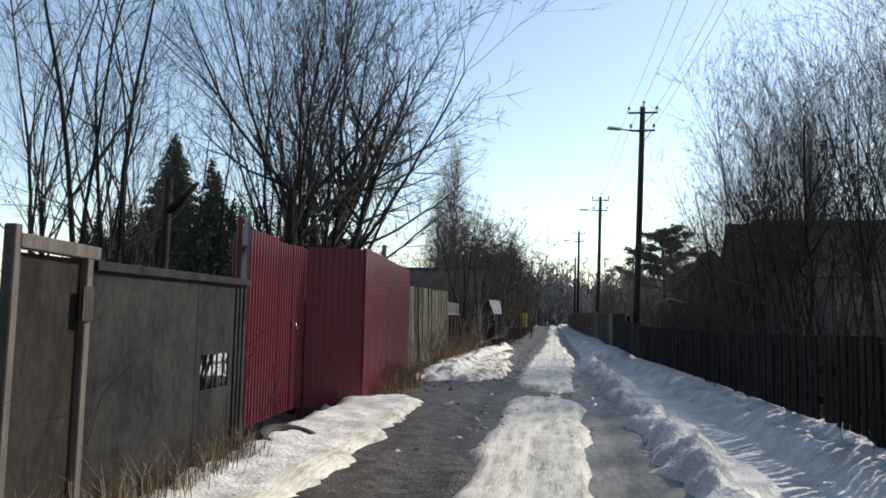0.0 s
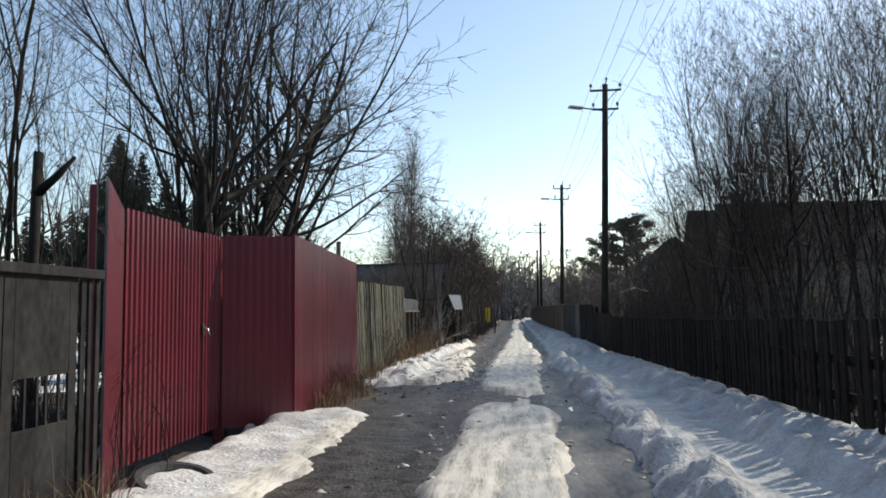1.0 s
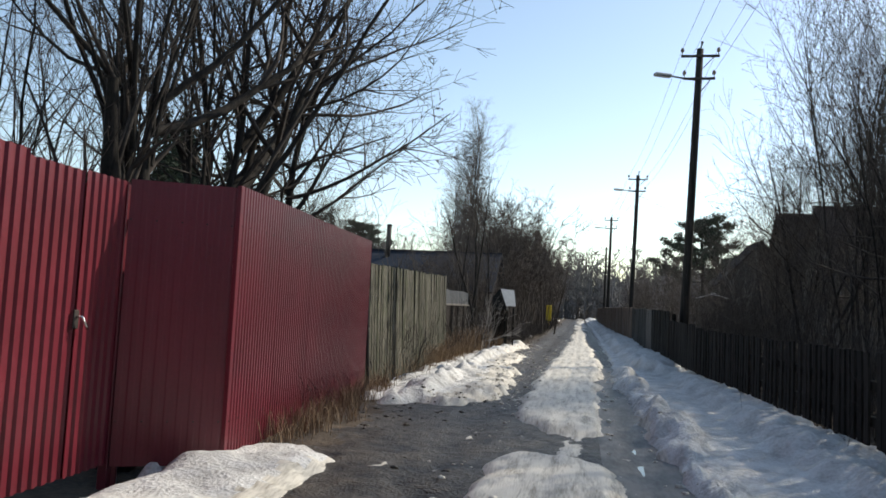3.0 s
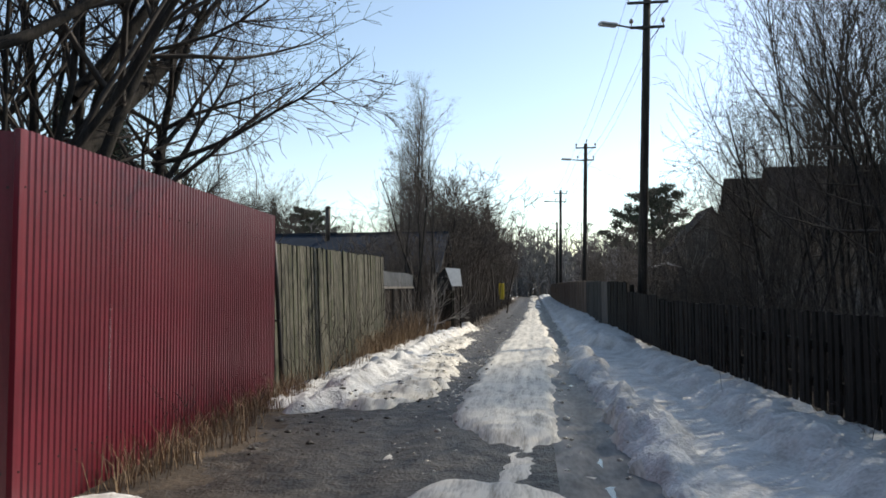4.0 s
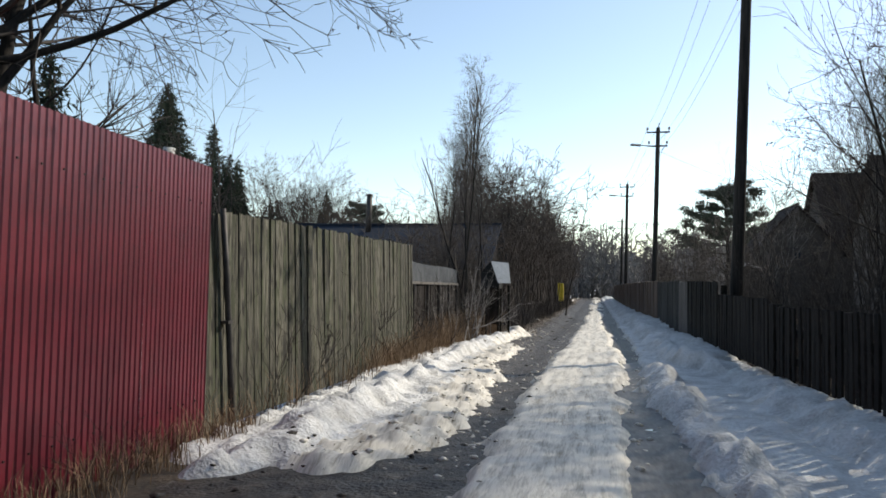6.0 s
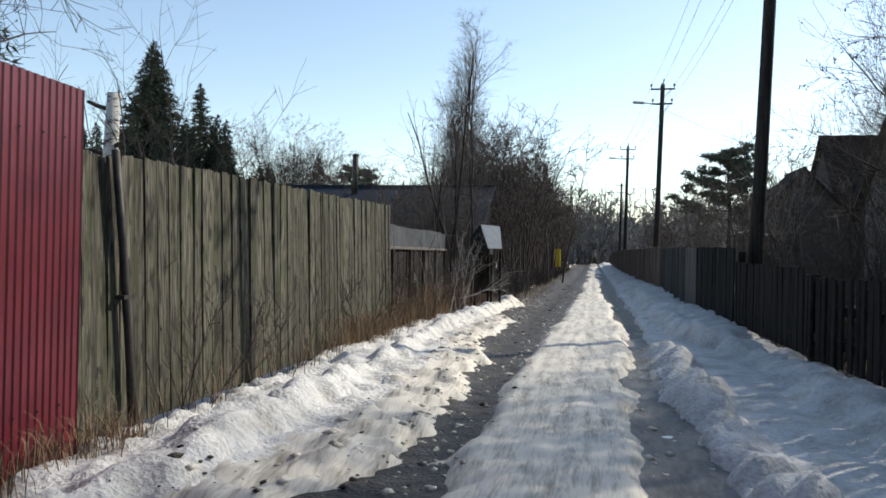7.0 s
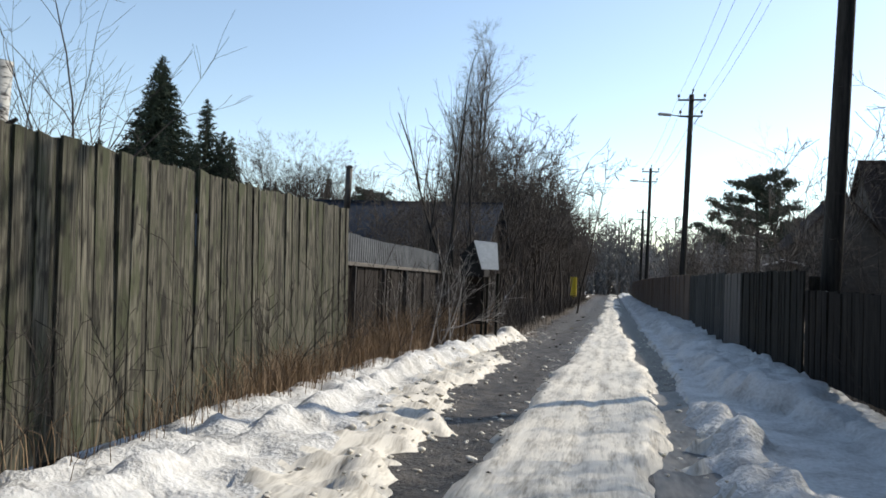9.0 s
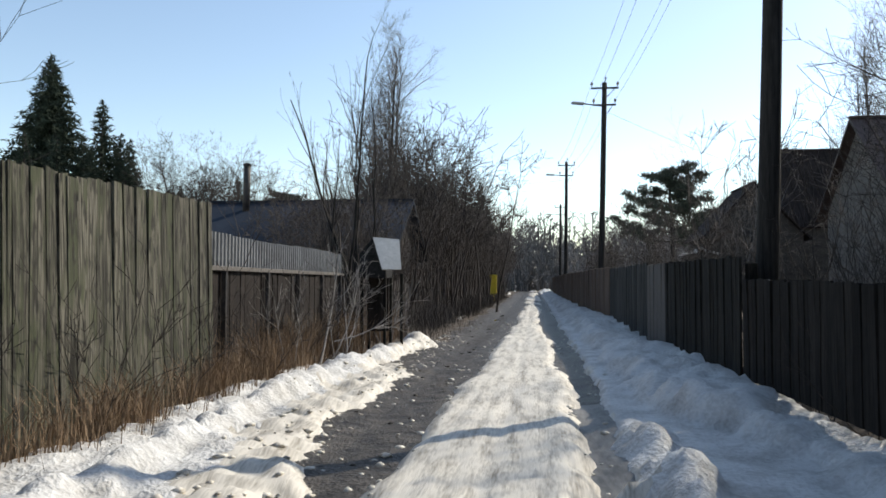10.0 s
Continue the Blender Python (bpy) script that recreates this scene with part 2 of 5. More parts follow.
class Geo:
    """Collects boxes, tubes and plates into one mesh."""
    def __init__(self):
        self.v, self.f = [], []
    def add(self, verts, faces):
        o = len(self.v)
        self.v += [tuple(p) for p in verts]
        self.f += [tuple(i + o for i in q) for q in faces]
        return self
    def box(self, x0, x1, y0, y1, z0, z1, m=None, bevel=0.0):
        b = min(bevel, (x1 - x0) / 3, (y1 - y0) / 3, (z1 - z0) / 3)
        if b <= 0:
            p = [Vector((x, y, z)) for z in (z0, z1) for x, y in ((x0, y0), (x1, y0), (x1, y1), (x0, y1))]
            q = [(3, 2, 1, 0), (4, 5, 6, 7), (0, 1, 5, 4), (1, 2, 6, 5), (2, 3, 7, 6), (3, 0, 4, 7)]
        else:
            p, q = [], []
            for z, i in ((z0, b), (z0 + b, 0), (z1 - b, 0), (z1, b)):
                for x, y in ((x0 + i, y0 + b), (x0 + b, y0 + i), (x1 - b, y0 + i), (x1 - i, y0 + b), (x1 - i, y1 - b), (x1 - b, y1 - i), (x0 + b, y1 - i), (x0 + i, y1 - b)):
                    p.append(Vector((x, y, z)))
            for k in range(3):
                for j in range(8):
                    q.append((k * 8 + j, k * 8 + (j + 1) % 8, k * 8 + 8 + (j + 1) % 8, k * 8 + 8 + j))
            q += [tuple(range(7, -1, -1)), tuple(range(24, 32))]
        return self.add([m @ c for c in p] if m else p, q)
    def tube(self, pts, radii, k=8, caps=True):
        pts = [Vector(p) for p in pts]
        rings = []
        for i, p in enumerate(pts):
            d = (pts[min(i + 1, len(pts) - 1)] - pts[max(i - 1, 0)]).normalized()
            s = d.orthogonal().normalized() if i == 0 else (s - d * s.dot(d)).normalized()
            t = d.cross(s)
            r = radii[i] if hasattr(radii, "__len__") else radii
            rings.append([p + (s * math.cos(2 * math.pi * j / k) + t * math.sin(2 * math.pi * j / k)) * r for j in range(k)])
        v = [c for ring in rings for c in ring]
        f = [(i * k + j, i * k + (j + 1) % k, (i + 1) * k + (j + 1) % k, (i + 1) * k + j) for i in range(len(pts) - 1) for j in range(k)]
        if caps:
            f += [tuple(range(k - 1, -1, -1)), tuple(range((len(pts) - 1) * k, len(pts) * k))]
        return self.add(v, f)
    def plate(self, pts, thick):
        """A flat polygon with a thickness along its back."""
        pts = [Vector(p) for p in pts]
        n = (pts[1] - pts[0]).cross(pts[2] - pts[0]).normalized() * thick
        k = len(pts)
        return self.add(pts + [p - n for p in pts], [tuple(range(k)), tuple(range(2 * k - 1, k - 1, -1))] + [(i, k + i, k + (i + 1) % k, (i + 1) % k) for i in range(k)])
    def mesh(self, name, mat, smooth=False):
        return mesh_of(name, self.v, None, mat, smooth, self.f)

rng = np.random.default_rng(5)
TABLE = rng.random((257, 257))
def vnoise(x, y, seed=0):
    x, y = x + seed * 17.31, y + seed * 9.77
    xi, yi = np.floor(x), np.floor(y)
    fx, fy = x - xi, y - yi
    fx, fy = fx * fx * (3 - 2 * fx), fy * fy * (3 - 2 * fy)
    xi, yi = xi.astype(int) % 256, yi.astype(int) % 256
    a0, b0 = TABLE[xi, yi], TABLE[xi + 1, yi]
    a1, b1 = TABLE[xi, yi + 1], TABLE[xi + 1, yi + 1]
    return (a0 * (1 - fx) + b0 * fx) * (1 - fy) + (a1 * (1 - fx) + b1 * fx) * fy - 0.5
def fbm(x, y, seed=0, octaves=3):
    turns = [(math.cos(0.6 + 1.1 * i) * 2 ** i, math.sin(0.6 + 1.1 * i) * 2 ** i) for i in range(octaves)]
    return sum(vnoise(x * c - y * s, x * s + y * c, seed + i) / 2 ** i for i, (c, s) in enumerate(turns))
def smooth(v, lo, hi):
    t = np.clip((v - lo) / (hi - lo), 0, 1)
    return t * t * (3 - 2 * t)

# ---- ground, road, meltwater, snow ----
def sheet(name, xs, ys, height, mat, smoothed=True):
    X, Y = np.meshgrid(xs, ys)
    Z = height(X, Y)
    v = np.stack([X, Y, Z], -1).reshape(-1, 3)
    nx, ny = len(xs), len(ys)
    i = (np.arange(ny - 1)[:, None] * nx + np.arange(nx - 1)[None, :]).ravel()
    return v, np.stack([i, i + 1, i + 1 + nx, i + nx], 1)

FAR_Y = np.concatenate([np.arange(-14, 40, 0.06), np.arange(40, 62, 0.16), np.arange(62, 150, 0.8)])
def field_height(X, Y):
    lane = smooth(np.abs(X + 0.4), 3.3, 4.2)
    return -0.32 + 0.18 * lane + 0.10 * fbm(X * 0.3, Y * 0.3, 3) * lane
gx = np.concatenate([np.linspace(-900, -30, 24), np.arange(-28, 28.1, 0.8), np.linspace(30, 900, 24)])
gy = np.concatenate([np.linspace(-400, -20, 12), np.arange(-18, 90, 0.8), np.linspace(92, 1800, 34)])
v, q = sheet("ground", gx, gy, field_height, FIELD)
ground = mesh_of("ground", v, q, FIELD, True)
ground.materials.append(SOIL)
cx, cy = v[q[:, 0], 0] + 1.5 * fbm(v[q[:, 0], 0] * 0.5, v[q[:, 0], 1] * 0.5, 6), v[q[:, 0], 1]
ground.polygons.foreach_set("material_index", (((v[q[:, 0], 0] > 2.4) & (cx < 26) & (cy < 60)) | ((cx > -16) & (cx < -3.0) & (cy < 15))).astype(np.int32))
tagged(new("ground", ground), "snowy yards and fields with brown dead grass showing through", "ground", kind="structure")

RUT_L_OUT = ([0, 9, 12, 15.8, 17.5, 18.7, 21, 23.2, 26.4, 32, 37.7, 47, 57, 150], [-1.78, -1.8, -1.8, -1.73, -1.36, -1.34, -1.45, -1.7, -1.7, -1.72, -1.8, -1.75, -1.8, -1.6])
MID_L = ([0, 9, 12, 17, 18.7, 21.6, 26.6, 29.3, 34, 42, 57, 150], [-1.02, -1.02, -1.03, -1.03, -1.06, -0.98, -0.84, -0.81, -0.71, -0.62, -0.5, -0.4])
MID_R = ([0, 8, 11.6, 17, 20, 23.2, 25.4, 36, 40.6, 150], [0.1, 0.12, 0.25, 0.25, 0.3, 0.36, 0.4, 0.27, 0.21, 0.2])
RUT_R_OUT = ([0, 8.4, 13.3, 15.3, 19.7, 23.4, 25.7, 30, 36, 150], [0.62, 0.64, 0.6, 0.58, 0.45, 0.52, 0.57, 0.6, 0.55, 0.5])
BANK_L = ([0, 7, 9.5, 11.8, 12.6, 14.9, 15.5, 16.2, 18.5, 21, 23.5, 27, 31, 33, 36, 150], [-1.78, -1.82, -1.86, -1.9, -3.0, -3.0, -2.3, -2.05, -1.9, -2.0, -2.1, -1.95, -1.75, -2.1, -2.3, -2.3])
BANK_L_END = ([0, 11.2, 12.4, 15.1, 15.7, 18, 21, 25, 26, 33, 150], [-3.5, -3.5, -3.1, -3.1, -2.95, -2.9, -2.75, -2.9, -2.95, -2.55, -2.7])
FENCE_R = ([-4, 8, 14, 20, 23.3, 30.6, 38, 58, 90], [2.75, 2.6, 2.45, 2.05, 2.0, 1.97, 1.9, 1.6, 1.75])
def line(table, Y):
    return np.interp(Y, *table)

def road_height(X, Y):
    z = -0.045 + 0.025 * fbm(X * 3, Y * 1.3, 11) + 0.014 * fbm(X * 14, Y * 14, 12, 2)
    left = np.exp(-((X - (line(RUT_L_OUT, Y) + line(MID_L, Y)) / 2) / 0.28) ** 2)
    right = np.exp(-((X - (line(MID_R, Y) + line(RUT_R_OUT, Y)) / 2) / 0.16) ** 2)
    z -= 0.035 * left + 0.035 * right
    return z - 0.35 * smooth(np.abs(X + 0.25), 3.0, 3.5)
xs = np.arange(-3.7, 3.2, 0.09)
ROAD_Y = np.concatenate([np.arange(-14, 40, 0.10), np.arange(40, 62, 0.25), np.arange(62, 150, 0.8)])
v, q = sheet("road", xs, ROAD_Y, road_height, GRAVEL)
road = mesh_of("road", v, q, GRAVEL, True)
road.materials.append(SOIL)
road.materials.append(WET_ICE)
cx = v[q[:, 0], 0] + 0.5 * fbm(v[q[:, 0], 0] * 2, v[q[:, 0], 1] * 2, 4)
cy = v[q[:, 0], 1]
icy = (v[q[:, 0], 0] > line(MID_R, cy) - 0.2) & (v[q[:, 0], 0] < line(RUT_R_OUT, cy) + 0.3) & (cy + 3 * (cx - v[q[:, 0], 0]) < 25)
road.polygons.foreach_set("material_index", np.where(icy, 2, ((cx < -2.6) | (cx > 1.2) | ((cy > 31) & (cx < -2.0))).astype(np.int32)).astype(np.int32))
tagged(new("road", road), "rutted lane of dark wet gravel under melting snow", "road", kind="structure")

def water_patch(name, table_a, table_b, y0, y1, level):
    ys = np.arange(y0, y1, 0.25)
    a, b = line(table_a, ys) - 0.05, line(table_b, ys) + 0.05
    vv = np.concatenate([np.stack([a, ys, ys * 0 + level], 1), np.stack([b, ys, ys * 0 + level], 1)])
    n = len(ys)
    i = np.arange(n - 1)
    tagged(new("water", mesh_of(name, vv, np.stack([i, i + n, i + n + 1, i + 1], 1), WATER)), "shallow meltwater standing in a wheel rut", "puddle", kind="structure")
water_patch("water", RUT_L_OUT, MID_L, 19.0, 46, -0.088)
water_patch("water", MID_R, RUT_R_OUT, 6, 34, -0.092)

def snow_height(X, Y):
    wob = 0.30 * fbm(X * 1.3, Y * 1.3, 21) + 0.16 * fbm(X * 5, Y * 5, 22, 2)
    lump = fbm(X * 2.2, Y * 2.2, 23)
    fine = fbm(X * 9, Y * 9, 24, 3)
    s = np.full_like(X, -0.22)
    far = smooth(Y, 34, 60)
    # strip between the ruts, thawed to grey ice where the gate's drive crosses
    m = np.minimum(X - line(MID_L, Y), line(MID_R, Y) - X) + 0.22 * wob + 0.16 * fbm(X * 0.7, Y * 0.33, 28, 2) + 0.12 * fbm(X * 2.6, Y * 1.3, 34) + 0.03 * fbm(X * 8, Y * 7, 35, 2) + far * 0.55 * fbm(X * 0.8, Y * 0.3, 29)
    thaw = smooth(Y + 1.2 * wob, 12.3, 12.7) * (1 - smooth(Y + 0.9 * wob + 0.8 * smooth(X, -1.0, -0.3), 14.7, 15.2)) * (0.70 + 0.5 * smooth(-X, 0.2, 0.9))
    groove = 0.0
    for off, deep in ((0.20, 0.022), (0.33, 0.014), (0.46, 0.036), (0.58, 0.014), (0.68, 0.024)):
        g0 = line(MID_L, Y) + off * (line(MID_R, Y) - line(MID_L, Y)) * 1.15 + 0.06 * vnoise(Y * 0.5, Y * 0.0, 40)
        groove = groove - deep * np.exp(-((X - g0) / 0.06) ** 2) * (0.7 + vnoise(X, Y * 0.6, 41))
    s = np.maximum(s, -0.17 + 0.20 * smooth(m, -0.14, 0.20) - 0.115 * thaw + groove + 0.030 * fbm(X * 2.4, Y * 0.8, 37) + 0.008 * lump + 0.012 * fine - 0.02 * far + far * 0.10 * fbm(X * 0.9, Y * 0.45, 30))
    # trodden slush beside the left rut
    m = np.minimum(line(RUT_L_OUT, Y) - X, X + 3.3) + 0.8 * wob
    slush = smooth(Y, 15.4, 16.0) * (1 - smooth(Y, 26, 30))
    s = np.maximum(s, -0.2 + slush * (0.225 * smooth(m, -0.22, 0.16) + 0.09 * fbm(X * 4.5, Y * 4.5, 26) + 0.06 * fine))
    # left bank
    inner, outer = line(BANK_L, Y), line(BANK_L_END, Y)
    m = np.minimum(inner - X, (X - outer) * 1.1) + 0.6 * wob
    high = 0.22 * smooth(Y, 13.8, 16.5) * (1 - smooth(Y, 31, 33.5)) + 0.07 * (1 - smooth(Y, 11.5, 12.7)) + smooth(Y, 33, 35) * 0.50 * np.clip(fbm(X * 0.5, Y * 0.28, 31) + 0.16, 0, 1)
    s = np.maximum(s, -0.2 + (0.17 + high) * smooth(m, -0.1, 0.5) + (0.13 * fbm(X * 1.5, Y * 1.3, 27) + 0.09 * lump + 0.07 * fine) * smooth(m, -0.1, 0.3) * (0.45 + 0.55 * smooth(Y, 11.8, 15.8)))
    # right: ridge, trough, bank against the fence
    near = 1 - smooth(Y + wob, 22.5, 24.2)
    w = line(RUT_R_OUT, Y)
    m = 0.27 - np.abs(X - (w + 0.34)) + 0.5 * wob
    s = np.maximum(s, -0.2 + near * (0.31 * smooth(m, -0.12, 0.22) + 0.17 * lump + 0.14 * fbm(X * 5, Y * 4, 36, 2) + 0.08 * fine))
    s = np.maximum(s, 0.012 + 0.05 * lump + 0.014 * fine - 0.25 * (1 - smooth(X - w + 0.3 * wob, 0.0, 0.18)))
    m = X - (w + 0.85 * near + 0.12) + 0.5 * wob
    s = np.maximum(s, -0.2 + (0.42 - 0.03 * near) * smooth(m, -0.1, 0.6) + (0.20 * lump * (1 - 0.3 * near) + 0.05 * fine) * smooth(m, -0.1, 0.3))
    s = s - 0.7 * smooth(X - line(FENCE_R, Y), 0.16, 0.36)
    return s - 0.5 * smooth(-X, 3.58, 3.72)
xs = np.arange(-3.8, 3.3, 0.06)
v, q = sheet("snow", xs, FAR_Y, snow_height, SNOW)
z_road = road_height(v[:, 0], v[:, 1])
keep = (v[q, 2] > z_road[q] - 0.05).any(1)
q = q[keep]
used = np.unique(q)
back = np.zeros(len(v), np.int64)
back[used] = np.arange(len(used))
v, q = v[used], back[q]
cx, cy = v[q[:, 0], 0] + 0.25 * fbm(v[q[:, 0], 0] * 4, v[q[:, 0], 1] * 4, 5), v[q[:, 0], 1]
packed = (cx > line(RUT_L_OUT, cy) - 0.55) & (cx < line(RUT_R_OUT, cy) + 0.05)
mx, my = v[q, 0].mean(1), v[q, 1].mean(1)
rut_l, rut_r = (line(RUT_L_OUT, my) + line(MID_L, my)) / 2, (line(MID_R, my) + line(RUT_R_OUT, my)) / 2
for name, label, take in (("snow_bank", "lumpy melting snow bank beside the fences", mx <= rut_l), ("snow_strip", "trodden dirty snow strip between the wheel ruts", (mx > rut_l) & (mx <= rut_r)), ("snow_bank", "long snow bank with a trough, partly in shade", mx > rut_r)):
    used, back = np.unique(q[take], return_inverse=True)
    snow = mesh_of(name, v[used], back.reshape(-1, 4), SNOW, True)
    snow.materials.append(SNOW_PACKED)
    snow.polygons.foreach_set("material_index", packed[take].astype(np.int32))
    tagged(new(name, snow), label, "snow", kind="stuff")

def clods(name, label, spots, mat, seed):
    """Broken lumps: small uneven octahedra, each with its own stretch."""
    r = np.random.default_rng(seed)
    c = np.array([(1, 0, 0), (0, 1, 0), (-1, 0, 0), (0, -1, 0), (0, 0, 1), (0, 0, -1), (0.65, 0.65, 0.4), (-0.65, 0.65, 0.45), (-0.65, -0.65, 0.4), (0.65, -0.65, 0.45)], float)
    f = np.array([(4, 0, 6), (4, 6, 1), (4, 1, 7), (4, 7, 2), (4, 2, 8), (4, 8, 3), (4, 3, 9), (4, 9, 0), (5, 6, 0), (5, 1, 6), (5, 7, 1), (5, 2, 7), (5, 8, 2), (5, 3, 8), (5, 9, 3), (5, 0, 9)])
    p = np.array(spots)
    k = len(p)
    s = r.gamma(2.0, 0.009, (k, 1, 1)).clip(0.006, 0.05)
    v = p[:, None] + c[None] * s * r.uniform(0.6, 1.3, (k, 10, 3)) * np.array((1, 1, 0.6))
    return tagged(new(name, mesh_of(name, v.reshape(-1, 3), (np.arange(k)[:, None, None] * 10 + f[None]).reshape(-1, 3), mat)), label, "slush", kind="stuff")
def edge_spots(table, off, spread, y0, y1, count, seed):
    r = np.random.default_rng(seed)
    y = r.uniform(y0, y1, count)
    x = line(table, y) + off + r.normal(0, spread, count)
    z = np.maximum(snow_height(x, y), road_height(x, y)) - 0.004
    return np.stack([x, y, z], 1)
clods("slush_lumps", "broken lumps of dirty slush beside the ruts", np.concatenate([edge_spots(RUT_L_OUT, -0.12, 0.22, 16, 34, 900, 301), edge_spots(MID_L, -0.05, 0.14, 8, 40, 420, 302), edge_spots(MID_R, 0.0, 0.06, 8, 36, 90, 303), edge_spots(RUT_R_OUT, 0.05, 0.08, 8, 36, 120, 304), edge_spots(RUT_L_OUT, 0.2, 0.25, 33, 60, 60, 306)]), SNOW_PACKED, 305)
clods("gravel_lumps", "loose stones and frozen dirt on the wet lane", np.concatenate([edge_spots(RUT_L_OUT, 0.3, 0.22, 6, 40, 130, 311), edge_spots(RUT_L_OUT, -0.5, 0.35, 13.4, 16.6, 120, 312)]), GRAVEL, 313)

# ---- red steel fence and gate ----
def corrugated(length, height, pitch=0.1, depth=0.020, thick=0.0012, mat=RED, cut=None):
    """A profiled sheet along local x, face towards -y, with a front and a back skin."""
    xs, n = [0.0], int(round(length / pitch))
    prof = []
    for i in range(n):
        x = i * pitch
        prof += [(x, 0), (x + 0.36 * pitch, 0), (x + 0.5 * pitch, depth), (x + 0.86 * pitch, depth)]
    prof.append((n * pitch, 0))
    s = length / (n * pitch)
    prof = [(x * s, y) for x, y in prof]
    top = lambda x: height + (cut(x) if cut else 0.0)
    v, f = [], []
    for off in (0.0, thick):
        for x, y in prof:
            v += [(x, y + off, 0.0), (x, y + off, top(x) * 0.5), (x, y + off, top(x))]
    m = len(prof)
    for i in range(m - 1):
        for k in range(2):
            a0 = i * 3 + k
            f.append((a0, a0 + 3, a0 + 4, a0 + 1))
            b0 = (m + i) * 3 + k
            f.append((b0 + 1, b0 + 4, b0 + 3, b0))
        t0, t1 = i * 3 + 2, (m + i) * 3 + 2
        f.append((t0, t0 + 3, t1 + 3, t1))
        f.append(((m + i) * 3, (m + i) * 3 + 3, i * 3 + 3, i * 3))
    f.append((0, 1, m * 3 + 1, m * 3)); f.append((1, 2, m * 3 + 2, m * 3 + 1))
    e = (m - 1) * 3
    f.append((m * 3 + e, m * 3 + e + 1, e + 1, e)); f.append((m * 3 + e + 1, m * 3 + e + 2, e + 2, e + 1))
    return mesh_of("sheet", v, None, mat, False, f)

def along(x0, y0, x1, y1, z=0.0):
    """A pose at (x0, y0) whose x axis runs towards (x1, y1); the face looks to the right of that way."""
    return Matrix.Translation((x0, y0, z)) @ Matrix.Rotation(math.atan2(y1 - y0, x1 - x0), 4, "Z")

def screws(length, heights, step=0.2):
    g = Geo()
    x = 0.02
    while x < length:
        for h in heights:
            g.box(x - 0.006, x + 0.006, -0.006, 0.001, h - 0.006, h + 0.006)
        x += step
    return g

def steel_fence(name, label, x0, y0, x1, y1, z0, h, sheets, group, pitch=0.0985, depth=0.020):
    length = math.hypot(x1 - x0, y1 - y0)
    t = thing(name, label, "fence", group, along(x0, y0, x1, y1, z0))
    w = length / sheets
    for i in range(sheets):
        hh = h + rng.uniform(-0.008, 0.008)
        part("sheet", corrugated(w - 0.002, hh, pitch, depth), t, Matrix.Translation((i * w, rng.uniform(-0.004, 0.004), 0)))
    for i in range(int(length / 2.4) + 2):
        px = min(i * 2.4, length - 0.05)
        part("post", Geo().box(px, px + 0.05, 0.07, 0.12, -0.3, h - 0.05, bevel=0.004).mesh("post", RED), t)
    for zz in (0.35, h - 0.35):
        part("rail", Geo().box(0, length, 0.028, 0.066, zz, zz + 0.02, bevel=0.002).mesh("rail", RED), t)
    tagged(part("screws", screws(length, (0.36, h - 0.34)).mesh("screws", IRON), t), kind="stuff")
    return t

steel_fence("steel_fence", "glossy dark red profiled steel fence along the lane", -3.055, 11.55, -3.39, 16.75, -0.10, 2.36, 5, "red fence", 0.066, 0.010)
steel_fence("steel_fence", "short dark red steel wing in shade beside the gate", -3.85, 11.14, -3.06, 11.53, -0.10, 2.35, 1, "red fence", 0.0985, 0.0025)
steel_fence("steel_fence", "short red steel wing with grey back beside the gate post", -3.08, 7.22, -3.78, 8.70, -0.06, 2.28, 1, "red fence")
corner = thing("corner_trim", "folded red steel trim at the fence corner", "fence trim", "", (-3.06, 11.535, -0.10))
part("strip", Geo().box(-0.028, 0.012, -0.024, 0.02, 0.0, 2.36, bevel=0.003).mesh("strip", RED), corner)
wing = [o for o in scene.objects if o.name == "steel_fence.002"][0]
for o in list(wing.children):
    if o.name.startswith("sheet"):
        o.data.materials.append(STEEL_BACK)
        for p in o.data.polygons:
            if p.normal.y > 0.2 and p.center.y > 0.0005:
                p.material_index = 1

gate = thing("steel_gate", "two-leaf red profiled steel gate with a lock, shut", "gate", "", along(-3.80, 8.76, -3.87, 11.13, -0.08))
for i, (x0, w) in enumerate(((0.03, 1.19), (1.23, 0.60), (1.84, 0.56))):
    leaf = part("leaf", corrugated(w, (2.33, 2.29, 2.30)[i], pitch=0.0985), gate, Matrix.Translation((x0, 0.012 * (i % 2), 0)))
    part("leaf_frame", Geo().box(0, 0.04, 0.022, 0.06, 0, 2.20).box(w - 0.04, w, 0.022, 0.06, 0, 2.20).box(0.03, w - 0.03, 0.024, 0.06, 0.02, 0.06).box(0.03, w - 0.03, 0.024, 0.06, 2.10, 2.14).mesh("leaf_frame", RED), leaf)
for px in (-0.05, 2.42):
    part("gate_post", Geo().box(px - 0.04, px + 0.04, 0.0, 0.08, -0.3, 2.28, bevel=0.006).mesh("gate_post", IRON if px < 0 else RED), gate)
lock = part("lock", Geo().box(1.80, 1.86, -0.012, 0.0, 1.10, 1.24, bevel=0.003).mesh("lock", IRON), gate)
part("door_handle", Geo().tube([(1.83, -0.01, 1.19), (1.83, -0.06, 1.19), (1.87, -0.065, 1.13), (1.90, -0.06, 1.10)], 0.011, 6).mesh("door_handle", CHROME, True), lock, label="bright steel door handle")

